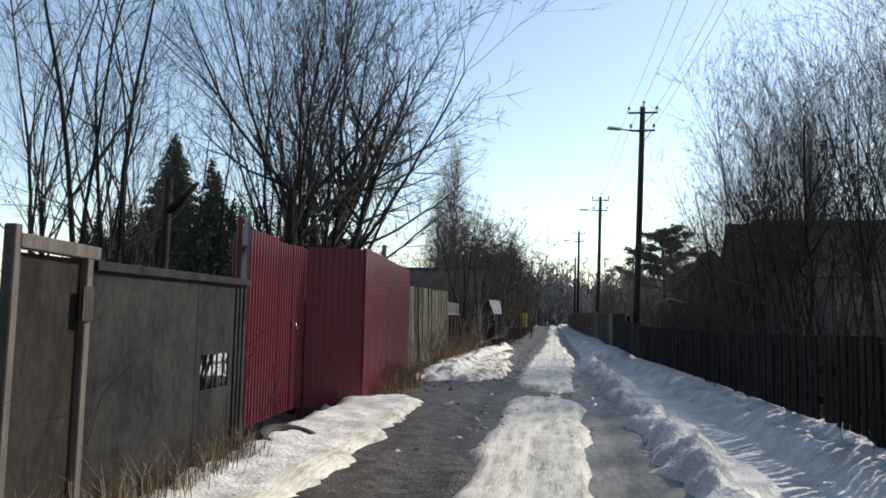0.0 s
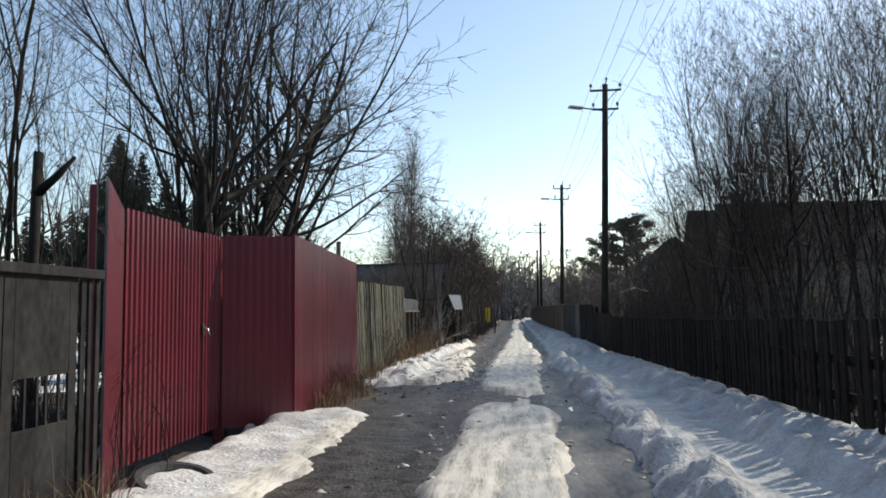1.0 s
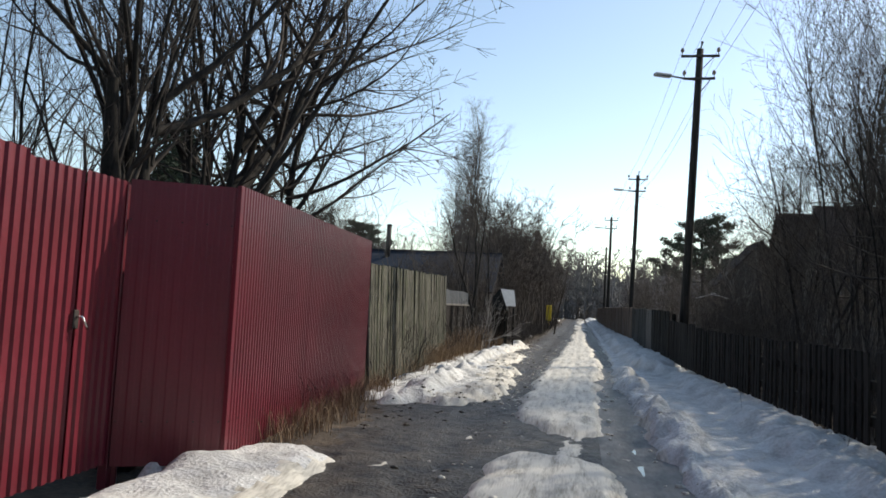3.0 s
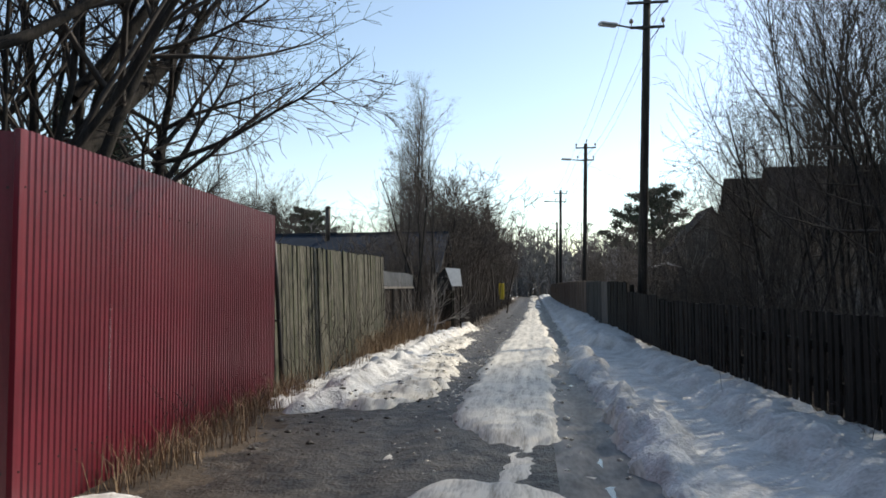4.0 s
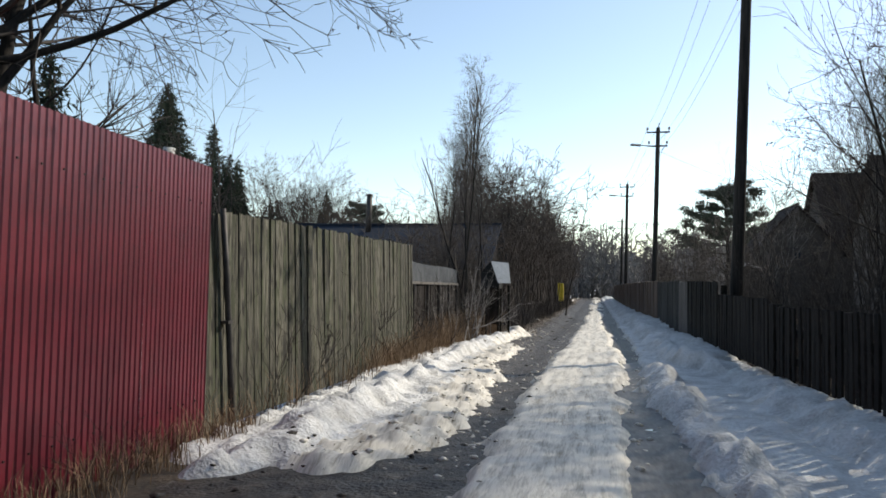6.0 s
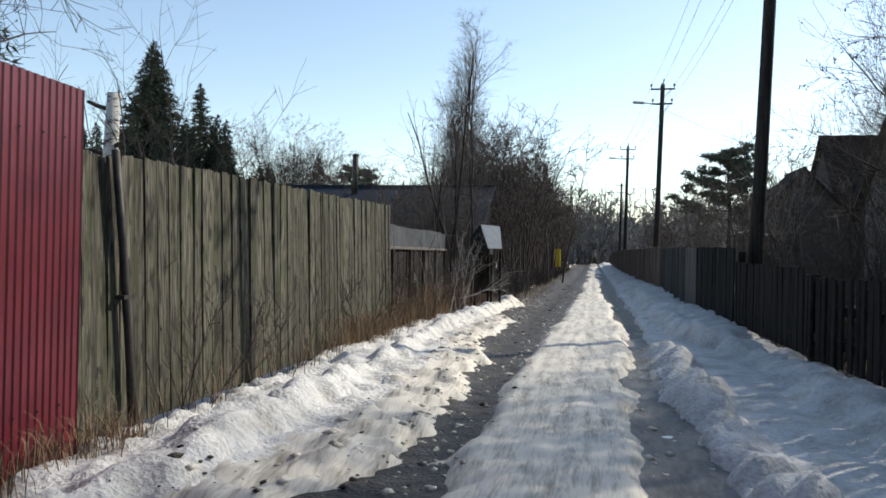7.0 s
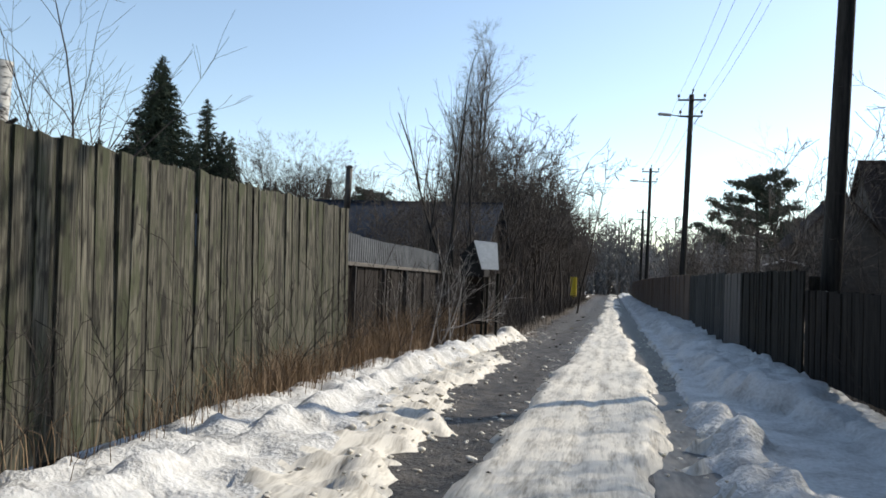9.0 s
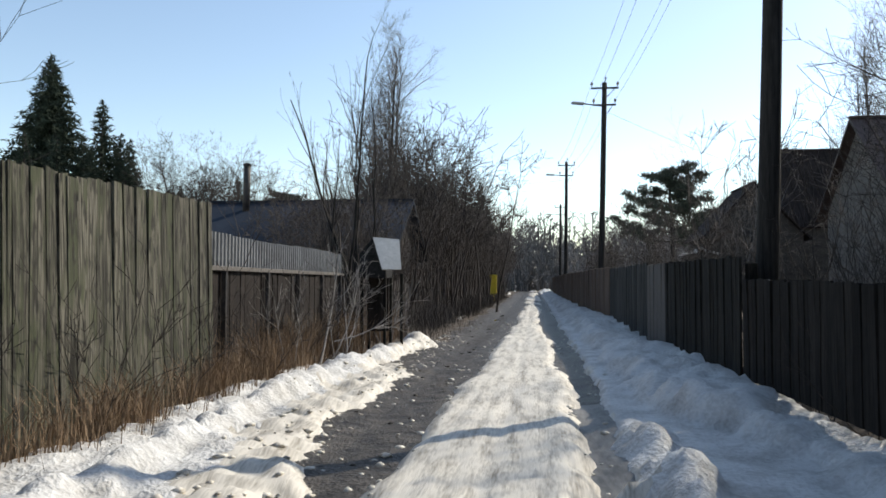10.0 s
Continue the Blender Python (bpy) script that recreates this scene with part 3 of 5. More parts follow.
# ---- plank fences ----
def plank_mesh(seed, mat, thick=0.024, ragged=0.007):
    """A board 1 m wide and 1 m high, to be scaled; slightly wavy edges and a chipped top."""
    r = np.random.default_rng(seed)
    zs = [0, 0.3, 0.62, 1.0]
    v = []
    for z in zs:
        a0, b0 = -0.5 + r.uniform(0, 0.05), 0.5 - r.uniform(0, 0.05)
        tz0, tz1 = (r.uniform(-ragged, ragged), r.uniform(-ragged, ragged)) if z == 1 else (0, 0)
        bow = r.uniform(-0.003, 0.003)
        v += [(a0, bow, z + tz0), (b0, bow, z + tz1), (b0, bow + thick, z + tz1), (a0, bow + thick, z + tz0)]
    f = [(i * 4 + j, i * 4 + (j + 1) % 4, i * 4 + 4 + (j + 1) % 4, i * 4 + 4 + j) for i in range(3) for j in range(4)]
    f += [(3, 2, 1, 0), (12, 13, 14, 15)]
    return mesh_of("plank", v, None, mat, False, f)

def plank_fence(name, label, pts, heights, mat, width, gap, z0, group="", lean=0.0, seed=1, rails=True, low=0.0, variants=9):
    """Boards along the line of pts (x, y); heights: top at each of pts."""
    r = np.random.default_rng(seed)
    t = thing(name, label, "fence", group, (pts[0][0], pts[0][1], z0))
    kinds = [plank_mesh(seed * 50 + i, mat) for i in range(variants)]
    base = Vector((pts[0][0], pts[0][1], z0))
    for (p, q), (h0, h1) in zip(zip(pts, pts[1:]), zip(heights, heights[1:])):
        a0, b0 = Vector((*p, z0)), Vector((*q, z0))
        length = (b0 - a0).length
        turn = math.atan2(b0.y - a0.y, b0.x - a0.x)
        s, alt = 0.0, False
        while s < length - 0.03:
            w = min(r.uniform(*width), length - s)
            k = (s + w / 2) / length
            h = h0 + (h1 - h0) * k + r.normal(0, 0.006) - z0 - low
            pos = a0.lerp(b0, k) - base
            m = Matrix.Translation((pos.x, pos.y, low)) @ Matrix.Rotation(turn, 4, "Z") @ Matrix.Rotation(lean + r.normal(0, 0.006), 4, "X") @ Matrix.Rotation(r.normal(0, 0.007), 4, "Y")
            m = m @ Matrix.Translation((0, (-0.005 if alt else 0.001) + r.uniform(-0.002, 0.002), 0)) @ Matrix.Diagonal((w, 1, h, 1))
            alt = not alt
            part("plank", kinds[r.integers(len(kinds))], t, m)
            s += w + (r.uniform(*gap) if r.random() < 0.9 else gap[1] * 2)
        if rails:
            for zz in (0.45, min(h0, h1) - z0 - 0.35):
                g = Geo().box(0, length, 0.034 - lean * (zz + 0.1), 0.08 - lean * (zz + 0.1), zz, zz + 0.09, bevel=0.006)
                part("rail", g.mesh("rail", PLANK_DARK), t, Matrix.Translation(a0 - base) @ Matrix.Rotation(turn, 4, "Z"))
            n = max(2, int(length / 2.3) + 1)
            for i in range(n):
                x = i * (length - 0.1) / (n - 1)
                g = Geo().box(x, x + 0.1, 0.084, 0.184, -0.3, min(h0, h1) - z0 - 0.06, pose(0, 0, 0, math.degrees(lean), 0, 0), bevel=0.008)
                part("post", g.mesh("post", PLANK_DARK), t, Matrix.Translation(a0 - base) @ Matrix.Rotation(turn, 4, "Z"))
    return t

plank_fence("plank_fence", "tall weathered grey-green fence of rough vertical slabs", [(-3.62, 16.82), (-3.66, 17.58)], [1.93, 1.93], PLANK, (0.08, 0.16), (-0.028, -0.018), -0.15, "slab fence", lean=-0.035, seed=3, variants=12)
plank_fence("plank_fence", "tall weathered grey-green fence of rough vertical slabs", [(-3.67, 17.60), (-3.69, 20.0), (-3.69, 22.0), (-3.68, 25.35)], [1.96, 2.0, 2.02, 2.08], PLANK, (0.08, 0.16), (-0.028, -0.018), -0.15, "slab fence", lean=-0.035, seed=4, variants=12)
post = thing("fence_post", "old rusty black fence post leaning at the slab fence", "fence post", "", (-3.59, 17.62, -0.2))
part("pipe", Geo().tube([(0, 0.02, 0), (-0.02, -0.03, 0.7), (-0.045, -0.10, 1.5), (-0.07, -0.17, 2.17)], [0.034, 0.03, 0.032, 0.03], 10).mesh("pipe", IRON, True), post)
for zz in (1.05,):
    part("bracket", Geo().box(-0.05 - zz * 0.03, 0.03 - zz * 0.03, -0.05 - zz * 0.07, 0.05 - zz * 0.07, zz, zz + 0.03).mesh("bracket", IRON), post)

# older grey fence with a boarded wicket, before the gate
old = thing("sheet_fence", "dark grey weathered sheet fence with a barred opening", "fence", "old grey fence", along(-3.0, 4.74, -3.0, 7.02, -0.06))
g = Geo().box(0, 1.35, 0, 0.02, 0.02, 1.60, bevel=0.003)
part("panel", g.mesh("panel", SHEET_GREY), old)
for c in ((1.36, 1.448, 0.02, 1.58), (1.45, 1.948, 0.98, 1.58), (1.45, 1.948, 0.02, 0.70), (1.95, 2.03, 0.02, 1.57), (2.07, 2.12, 0.02, 1.55), (2.15, 2.19, 0.10, 1.57), (2.235, 2.28, 0.02, 1.57)):
    part("panel", Geo().box(c[0], c[1], 0.002, 0.02, c[2], c[3], bevel=0.002).mesh("panel", SHEET_GREY), old)
for x in (1.55, 1.66, 1.74, 1.86):
    part("bar", Geo().box(x, x + 0.018, 0.006, 0.018, 0.70, 0.98).mesh("bar", SHEET_GREY), old)
part("rail", Geo().box(0, 2.28, -0.03, 0.0, 1.56, 1.62, bevel=0.004).mesh("rail", SHEET_GREY), old)
part("post", Geo().box(-0.02, 0.06, 0.022, 0.10, -0.3, 1.62).mesh("post", PLANK_DARK), old)
wicket = thing("wicket_door", "old boarded wicket door in a pale grey timber frame", "door", "", along(-3.0, 3.97, -3.0, 4.71, -0.1))
part("board", Geo().box(0.135, 0.68, 0.02, 0.04, 0.03, 1.66, bevel=0.003).mesh("board", SHEET_BROWN), wicket)
part("frame_post", Geo().box(0.075, 0.13, -0.02, 0.05, -0.3, 1.80, bevel=0.006).mesh("frame_post", FRAME_WOOD), wicket)
part("frame_post", Geo().box(0.685, 0.745, -0.02, 0.05, -0.3, 1.72, bevel=0.006).mesh("frame_post", FRAME_WOOD), wicket)
part("frame_top", Geo().box(0.07, 0.76, -0.025, 0.045, 1.68, 1.76, pose(0, 0, 0, 0, 1.5, 0), bevel=0.006).mesh("frame_top", FRAME_WOOD), wicket)
part("strap", Geo().box(0.64, 0.74, -0.035, -0.022, 1.30, 1.50).mesh("strap", IRON), wicket)
plank_fence("plank_fence", "dark brown leaning board fence beside the wicket", [(-3.04, -6.0), (-3.03, 3.92)], [1.72, 1.70], SHEET_BROWN, (0.12, 0.2), (0.004, 0.03), -0.1, "old grey fence", seed=9)
lean = thing("timber_post", "grey split timber post leaning on the old fence", "fence post", "", (-2.95, 3.87, -0.1))
part("post", Geo().tube([(0, 0.03, 0), (0.0, 0.0, 0.6), (-0.01, -0.04, 1.15)], [0.035, 0.03, 0.022], 6).mesh("post", FRAME_WOOD), lean)

# fence of brown boards with a grey corrugated band, past the slab fence
plank_fence("plank_fence", "low dark brown board fence behind dry weeds", [(-3.88, 25.4), (-4.36, 33.4)], [1.31, 1.36], SHEET_BROWN, (0.12, 0.17), (-0.016, -0.008), -0.15, "banded fence", seed=12, rails=False)
band = thing("sheet_band", "grey corrugated sheet band along the top of the fence", "fence", "banded fence", along(-3.89, 25.4, -4.37, 33.4, 1.32))
for i in range(8):
    part("sheet", corrugated(1.02, 0.45 - 0.02 * math.sin(i * 0.9), pitch=0.12, depth=0.02, mat=SLATE), band, Matrix.Translation((i * 1.02, -0.02, 0.0)))
part("rail", Geo().box(0, 8.2, -0.07, -0.022, -0.03, 0.03, bevel=0.005).mesh("rail", FRAME_WOOD), band)
for i in range(5):
    part("post", Geo().box(0.6 + i * 1.8, 0.66 + i * 1.8, -0.09, -0.03, -1.6, -0.032, bevel=0.004).mesh("post", IRON), band)

# small roofed meter booth at the lane
booth = thing("meter_booth", "small grey booth on posts with a pale sheet roof", "booth", "", (-2.58, 29.6, 0))
part("body", Geo().box(-0.36, 0.10, -0.25, 0.35, 1.22, 1.62, bevel=0.01).add([(-0.36, -0.25, 1.62), (0.10, -0.25, 1.62), (-0.13, -0.25, 1.90), (-0.36, 0.35, 1.62), (0.10, 0.35, 1.62), (-0.13, 0.35, 1.90)], [(0, 1, 2), (5, 4, 3), (1, 4, 5, 2), (0, 2, 5, 3)]).mesh("body", SHEET_GREY), booth)
part("roof_sheet", Geo().plate([(0.14, -0.75, 1.36), (0.43, -0.62, 1.36), (0.33, -0.27, 1.87), (-0.09, -0.42, 1.90)], 0.012).mesh("roof_sheet", PALE_SHEET), booth, label="pale sloping sheet")
for x, y in ((-0.34, -0.22), (0.05, -0.22), (-0.34, 0.3), (0.05, 0.3), (0.28, 0.1)):
    part("post", Geo().box(x, x + 0.05, y, y + 0.05, -0.1, 1.30, bevel=0.004).mesh("post", PLANK_DARK), booth)
part("back_board", Geo().box(-0.30, 0.06, 0.2, 0.22, 0.3, 1.22).mesh("back_board", SHEET_BROWN), booth)

# yellow gas riser
gas = thing("gas_riser", "yellow painted gas riser box beside the lane", "gas box", "", (-2.45, 62.0, 0))
part("box", Geo().box(-0.19, 0.19, -0.13, 0.13, 0.42, 1.6, bevel=0.02).mesh("box", YELLOW), gas)
part("pipe", Geo().tube([(0, 0, -0.2), (0, 0, 0.45)], 0.05, 8).mesh("pipe", YELLOW, True), gas)

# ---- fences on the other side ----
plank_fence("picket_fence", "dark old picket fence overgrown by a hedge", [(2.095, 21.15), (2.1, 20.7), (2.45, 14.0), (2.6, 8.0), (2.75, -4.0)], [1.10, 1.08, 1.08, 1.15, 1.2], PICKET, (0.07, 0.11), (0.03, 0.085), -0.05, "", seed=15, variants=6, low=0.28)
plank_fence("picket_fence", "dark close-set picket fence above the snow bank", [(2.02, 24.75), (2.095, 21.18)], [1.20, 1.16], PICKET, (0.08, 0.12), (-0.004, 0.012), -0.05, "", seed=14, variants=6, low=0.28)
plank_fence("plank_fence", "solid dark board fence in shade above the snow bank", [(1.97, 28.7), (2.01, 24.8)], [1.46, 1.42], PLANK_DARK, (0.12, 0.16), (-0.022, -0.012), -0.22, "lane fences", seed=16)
plank_fence("plank_fence", "pale grey upright boards beside a dark gate", [(1.96, 30.5), (1.97, 28.72)], [1.46, 1.46], FRAME_WOOD, (0.14, 0.2), (-0.022, -0.012), -0.22, "lane fences", seed=17)
plank_fence("plank_fence", "grey weathered board fence in shade", [(1.92, 36.5), (1.96, 30.52)], [1.5, 1.5], GREY_BOARD, (0.13, 0.18), (-0.022, -0.012), -0.22, "lane fences", seed=18)
plank_fence("plank_fence", "reddish brown board fence further down the lane", [(1.75, 90.0), (1.6, 58.0), (1.91, 36.52)], [1.6, 1.6, 1.55], PLANK_BROWN, (0.16, 0.24), (-0.022, -0.012), -0.22, "lane fences", seed=19)

# ---- utility poles ----
POLES = [((2.5, 6.0), 0.10, 8.5, 0.0), ((2.41, 25.4), 0.27, 8.5, 0.0), ((2.30, 43.6), 0.18, 8.45, 0.0), ((1.80, 60.6), 0.08, 8.4, 0.0), ((2.1, 78.0), 0.05, 7.7, 0.0)]
def utility_pole(x, y, drift, h, lean, lamp=True):
    t = thing("utility_pole", "tall dark timber utility pole with crossarms and a street lamp", "utility pole", "poles along the lane", (x, y, -0.2))
    at = lambda z: Vector((drift * z / 8.0, -lean * z / 8.0, z))
    part("pole", Geo().tube([at(0), at(2), at(4.2), at(6.5), at(h)], [0.122, 0.113, 0.102, 0.094, 0.086], 12).mesh("pole", POLE_WOOD, True), t)
    for z, half in ((h - 0.22, 0.48), (h - 0.82, 0.40)):
        c = at(z)
        arm = part("crossarm", Geo().box(c.x - half, c.x + half, c.y - 0.14, c.y - 0.09, z - 0.03, z + 0.03, bevel=0.005).mesh("crossarm", IRON), t)
        for sx in (-half + 0.03, half - 0.03):
            p = Vector((c.x + sx, c.y - 0.115, z))
            part("insulator", Geo().tube([p + Vector((0, 0, k)) for k in (0, 0.10, 0.12, 0.16, 0.20, 0.22)], [0.012, 0.012, 0.045, 0.05, 0.035, 0.02], 8).mesh("insulator", GLASS_INS, True), arm)
        part("brace", Geo().tube([(c.x + half * 0.75, c.y - 0.115, z), at(z - 0.35) + Vector((0.05, -0.1, 0))], 0.012, 5).mesh("brace", IRON), arm)
    c = at(h)
    part("top_pin", Geo().tube([c, c + Vector((0.04, 0, 0.12)), c + Vector((0.05, 0, 0.2))], [0.02, 0.02, 0.04], 6).mesh("top_pin", IRON), t)
    if lamp:
        c = at(h - 0.84)
        arm = part("lamp_arm", Geo().tube([c, c + Vector((-0.35, -0.12, 0.02)), c + Vector((-0.75, -0.3, 0.04))], 0.022, 7).mesh("lamp_arm", IRON, True), t)
        p = c + Vector((-0.72, -0.29, 0.04))
        m = Matrix.Translation(p) @ Matrix.Rotation(math.atan2(-0.18, -0.40), 4, "Z")
        part("lamp_head", Geo().box(0, 0.48, -0.09, 0.09, -0.05, 0.04, m, bevel=0.03).mesh("lamp_head", LAMP_GREY), arm, label="grey street lamp head")
    return t
for (x, y), drift, h, lean in POLES:
    utility_pole(x, y, drift, h, lean)

def wire(p, q, sag, name="cable"):
    p, q = Vector(p), Vector(q)
    pts = [p.lerp(q, i / 14) - Vector((0, 0, 4 * sag * (i / 14) * (1 - i / 14))) for i in range(15)]
    return Geo().tube(pts, 0.0045, 4, False).mesh(name, IRON)
for down, dx in ((0.44, -0.45), (0.44, 0.45), (1.04, -0.37), (1.04, 0.37)):
    for ((xa, ya), da, ha, la), ((xb, yb), db, hb, lb) in zip(POLES, POLES[1:]):
        za, zb = ha - down, hb - down
        tagged(new("cable", wire((xa + da * za / 8 + dx, ya - la * za / 8 - 0.115, za + 0.2), (xb + db * zb / 8 + dx, yb - lb * zb / 8 - 0.115, zb + 0.2), 0.35)), "thin dark overhead wire strung between the poles", "cable", "overhead wires")
tagged(new("cable", wire((2.6, 43.6, 7.2), (10.9, 46.0, 4.6), 0.25)), "service wire running from the pole to a house", "cable")
for z in (4.75, 4.35):
    tagged(new("cable", wire((-9.5, 40.65, z + 0.3), (1.9, 60.6, z + 2.4), 0.5)), "thin service wire crossing over the lane", "cable")

# ---- houses ----
def gable_house(name, label, cx, cy, w, d, wall, rise, turn, wall_mat, roof_mat, windows=(), over=0.35, tiles=0):
    """w: along the ridge (local y), d: across (local x); the gables close the ends."""
    t = thing(name, label, "house", "", pose(cx, cy, -0.3, 0, 0, turn))
    wh = wall + 0.3
    r, l = d / 2, w / 2
    g = Geo().box(-r, r, -l, l, 0, wh)
    g.add([(-r, -l, wh), (r, -l, wh), (0, -l, wh + rise), (-r, l, wh), (r, l, wh), (0, l, wh + rise)], [(0, 1, 2), (5, 4, 3)])
    part("wall", g.mesh("wall", wall_mat), t)
    k = over / r
    for s in (-1, 1):
        g = Geo()
        a0, b0 = Vector((0, -l - over, wh + rise + 0.04)), Vector((s * r * (1 + k), -l - over, wh - rise * k + 0.04))
        pts = [a0, b0, b0 + Vector((0, w + 2 * over, 0)), a0 + Vector((0, w + 2 * over, 0))]
        g.plate(pts if s > 0 else pts[::-1], 0.08)
        roof = part("roof", g.mesh("roof", roof_mat), t)
        if tiles:
            g = Geo()
            along_slope = (b0 - a0).normalized()
            n = int(w / 0.35)
            for i in range(n):
                yy = -l + (i + 0.5) * w / n
                g.tube([a0 + Vector((0, yy + l + over, 0.03)), b0 + Vector((0, yy + l + over, 0.03))], 0.035, 5)
            part("roof_rib", g.mesh("roof_rib", roof_mat), roof)
    part("ridge", Geo().box(-0.09, 0.09, -l - over, l + over, wh + rise + 0.03, wh + rise + 0.10).mesh("ridge", roof_mat), t)
    for (face, u, z, ww, hh) in windows:
        win = part("window", Geo().box(-ww / 2, ww / 2, -0.03, 0.03, 0, hh, bevel=0.01).mesh("window", FRAME_WOOD), t, (pose(u, -l, z) if face == "front" else pose(-r, u, z, 0, 0, -90)))
        for i in range(2):
            part("pane", Geo().box(-ww / 2 + 0.06 + i * ww / 2, -0.03 + i * ww / 2, -0.036, -0.031, 0.07, hh - 0.07).mesh("pane", WINDOW), win)
    return t
left_house = gable_house("house", "low dark house with a blue metal roof behind the fence", -10.5, 41.2, 12.4, 6.0, 2.1, 1.70, 90, WALL_DARK, ROOF_BLUE, [("side", -2.0, 1.1, 1.0, 0.9)])
stack = thing("chimney_pipe", "black stovepipe standing above the low roof", "chimney", "", (-9.53, 40.65, 3.45))
part("pipe", Geo().tube([(0, 0, 0), (0.02, 0, 0.8), (0.03, 0, 1.55)], 0.12, 10).mesh("pipe", IRON, True), stack)
part("cap", Geo().tube([(0.03, 0, 1.55), (0.03, 0, 1.6), (0.03, 0, 1.66)], [0.13, 0.16, 0.05], 10).mesh("cap", IRON), stack)
gable_house("house", "tall grey house with a brown metal tile roof", 15.5, 44.3, 8.4, 6.0, 3.9, 3.0, 90, WALL_GREY, ROOF_BROWN, [("front", 0.0, 2.8, 1.0, 1.2), ("side", 0.5, 1.4, 1.2, 1.2)], tiles=1)
gable_house("house", "dark brown two-storey timber house with a steep roof", 19.3, 63.5, 10.2, 7.4, 4.6, 4.5, 90, WALL_DARK, ROOF_DARK, [("side", 0.0, 2.0, 1.2, 1.3)], tiles=1)
gable_house("house", "small dark shed with a pointed gable roof", 11.6, 60.0, 4.0, 5.0, 3.8, 2.65, 0, WALL_DARK, ROOF_DARK, [("front", 0.0, 3.5, 0.45, 0.5)])
gable_house("house", "narrow low shed with snow on its roof", 7.7, 53.0, 1.6, 1.3, 2.5, 0.16, 0, WALL_DARK, SNOW, over=0.12)

# ---- trees and bushes ----
def tubes(segs, sides):
    """Quads of tapered tubes for an array of segments (p0, p1, r0, r1)."""
    s = np.asarray(segs, float)
    p0, p1, r0, r1 = s[:, 0:3], s[:, 3:6], s[:, 6], s[:, 7]
    d = p1 - p0
    d /= np.linalg.norm(d, axis=1, keepdims=True) + 1e-9
    ref = np.where(np.abs(d[:, 2:3]) > 0.9, np.array([[1.0, 0, 0]]), np.array([[0, 0, 1.0]]))
    u = np.cross(d, ref)
    u /= np.linalg.norm(u, axis=1, keepdims=True) + 1e-9
    w = np.cross(d, u)
    n = len(s)
    ang = np.arange(sides) * 2 * math.pi / sides
    ring = u[:, None, :] * np.cos(ang)[None, :, None] + w[:, None, :] * np.sin(ang)[None, :, None]
    v = np.concatenate([p0[:, None] + ring * r0[:, None, None], p1[:, None] + ring * r1[:, None, None]], 1).reshape(-1, 3)
    j = np.arange(sides)
    q = np.stack([j, (j + 1) % sides, sides + (j + 1) % sides, sides + j], 1)
    q = (np.arange(n)[:, None, None] * 2 * sides + q[None]).reshape(-1, 4)
    return v, q

def grow(out, r, p, d, length, rad, level, P, tips):
    n = max(2 if level > 1 else 3, min(16, int(length / P["step"][level])))
    hl = length / n
    for i in range(n):
        k = i / n
        jit = P["jit"][level]
        d = (d[0] + r.normal(0, jit), d[1] + r.normal(0, jit), d[2] + r.normal(0, jit) + P["up"][level])
        m = math.sqrt(d[0] ** 2 + d[1] ** 2 + d[2] ** 2)
        d = (d[0] / m, d[1] / m, d[2] / m)
        q = (p[0] + d[0] * hl, p[1] + d[1] * hl, p[2] + d[2] * hl)
        ra, rb = rad * (1 - 0.8 * k), rad * (1 - 0.8 * (k + 1 / n))
        out[level].append((*p, *q, max(ra, P.get("floor", 0.003)), max(rb, P.get("floor", 0.003) * 0.8)))
        p = q
        if level + 1 < len(P["kids"]) and k >= P["bare"][level]:
            for _ in range(r.poisson(P["kids"][level + 1] / n / (1 - P["bare"][level]))):
                a = r.uniform(0, 2 * math.pi)
                t = math.radians(P["angle"][level + 1]) * r.uniform(0.6, 1.35)
                up = Vector(d)
                s = up.orthogonal().normalized()
                s = (Matrix.Rotation(a, 3, up) @ s) * math.sin(t) + up * math.cos(t)
                s.normalize()
                grow(out, r, p, tuple(s), length * P["ratio"][level + 1] * r.uniform(0.6, 1.2) * (1 - 0.45 * k), min(rb * 0.7, P["thick"][level + 1]) * r.uniform(0.7, 1.1), level + 1, P, tips)
    if level >= len(P["kids"]) - 2:
        tips.append(p)

TREE = dict(step=(0.45, 0.35, 0.28, 0.22), jit=(0.075, 0.13, 0.18, 0.21), up=(0.03, 0.06, 0.05, 0.03), kids=(0, 9, 7, 5), bare=(0.25, 0.2, 0.1, 0), angle=(0, 42, 38, 36), ratio=(1, 0.5, 0.5, 0.5), thick=(1, 0.04, 0.014, 0.006))
UPRIGHT = dict(TREE, kids=(0, 10, 6, 4), angle=(0, 24, 28, 34), up=(0.05, 0.12, 0.10, 0.05), ratio=(1, 0.6, 0.5, 0.5))
SPREAD = dict(TREE, kids=(0, 12, 11, 6), angle=(0, 52, 42, 40), up=(0.02, 0.025, 0.03, 0.02), step=(0.32, 0.24, 0.2, 0.16), jit=(0.065, 0.085, 0.12, 0.15))
BUSH = dict(TREE, step=(0.3, 0.25, 0.2, 0.2), kids=(0, 7, 5, 0), bare=(0.15, 0.1, 0, 0), angle=(0, 34, 38, 30), thick=(1, 0.012, 0.006, 0.004), up=(0.03, 0.04, 0.03, 0.02), jit=(0.08, 0.12, 0.16, 0.17))
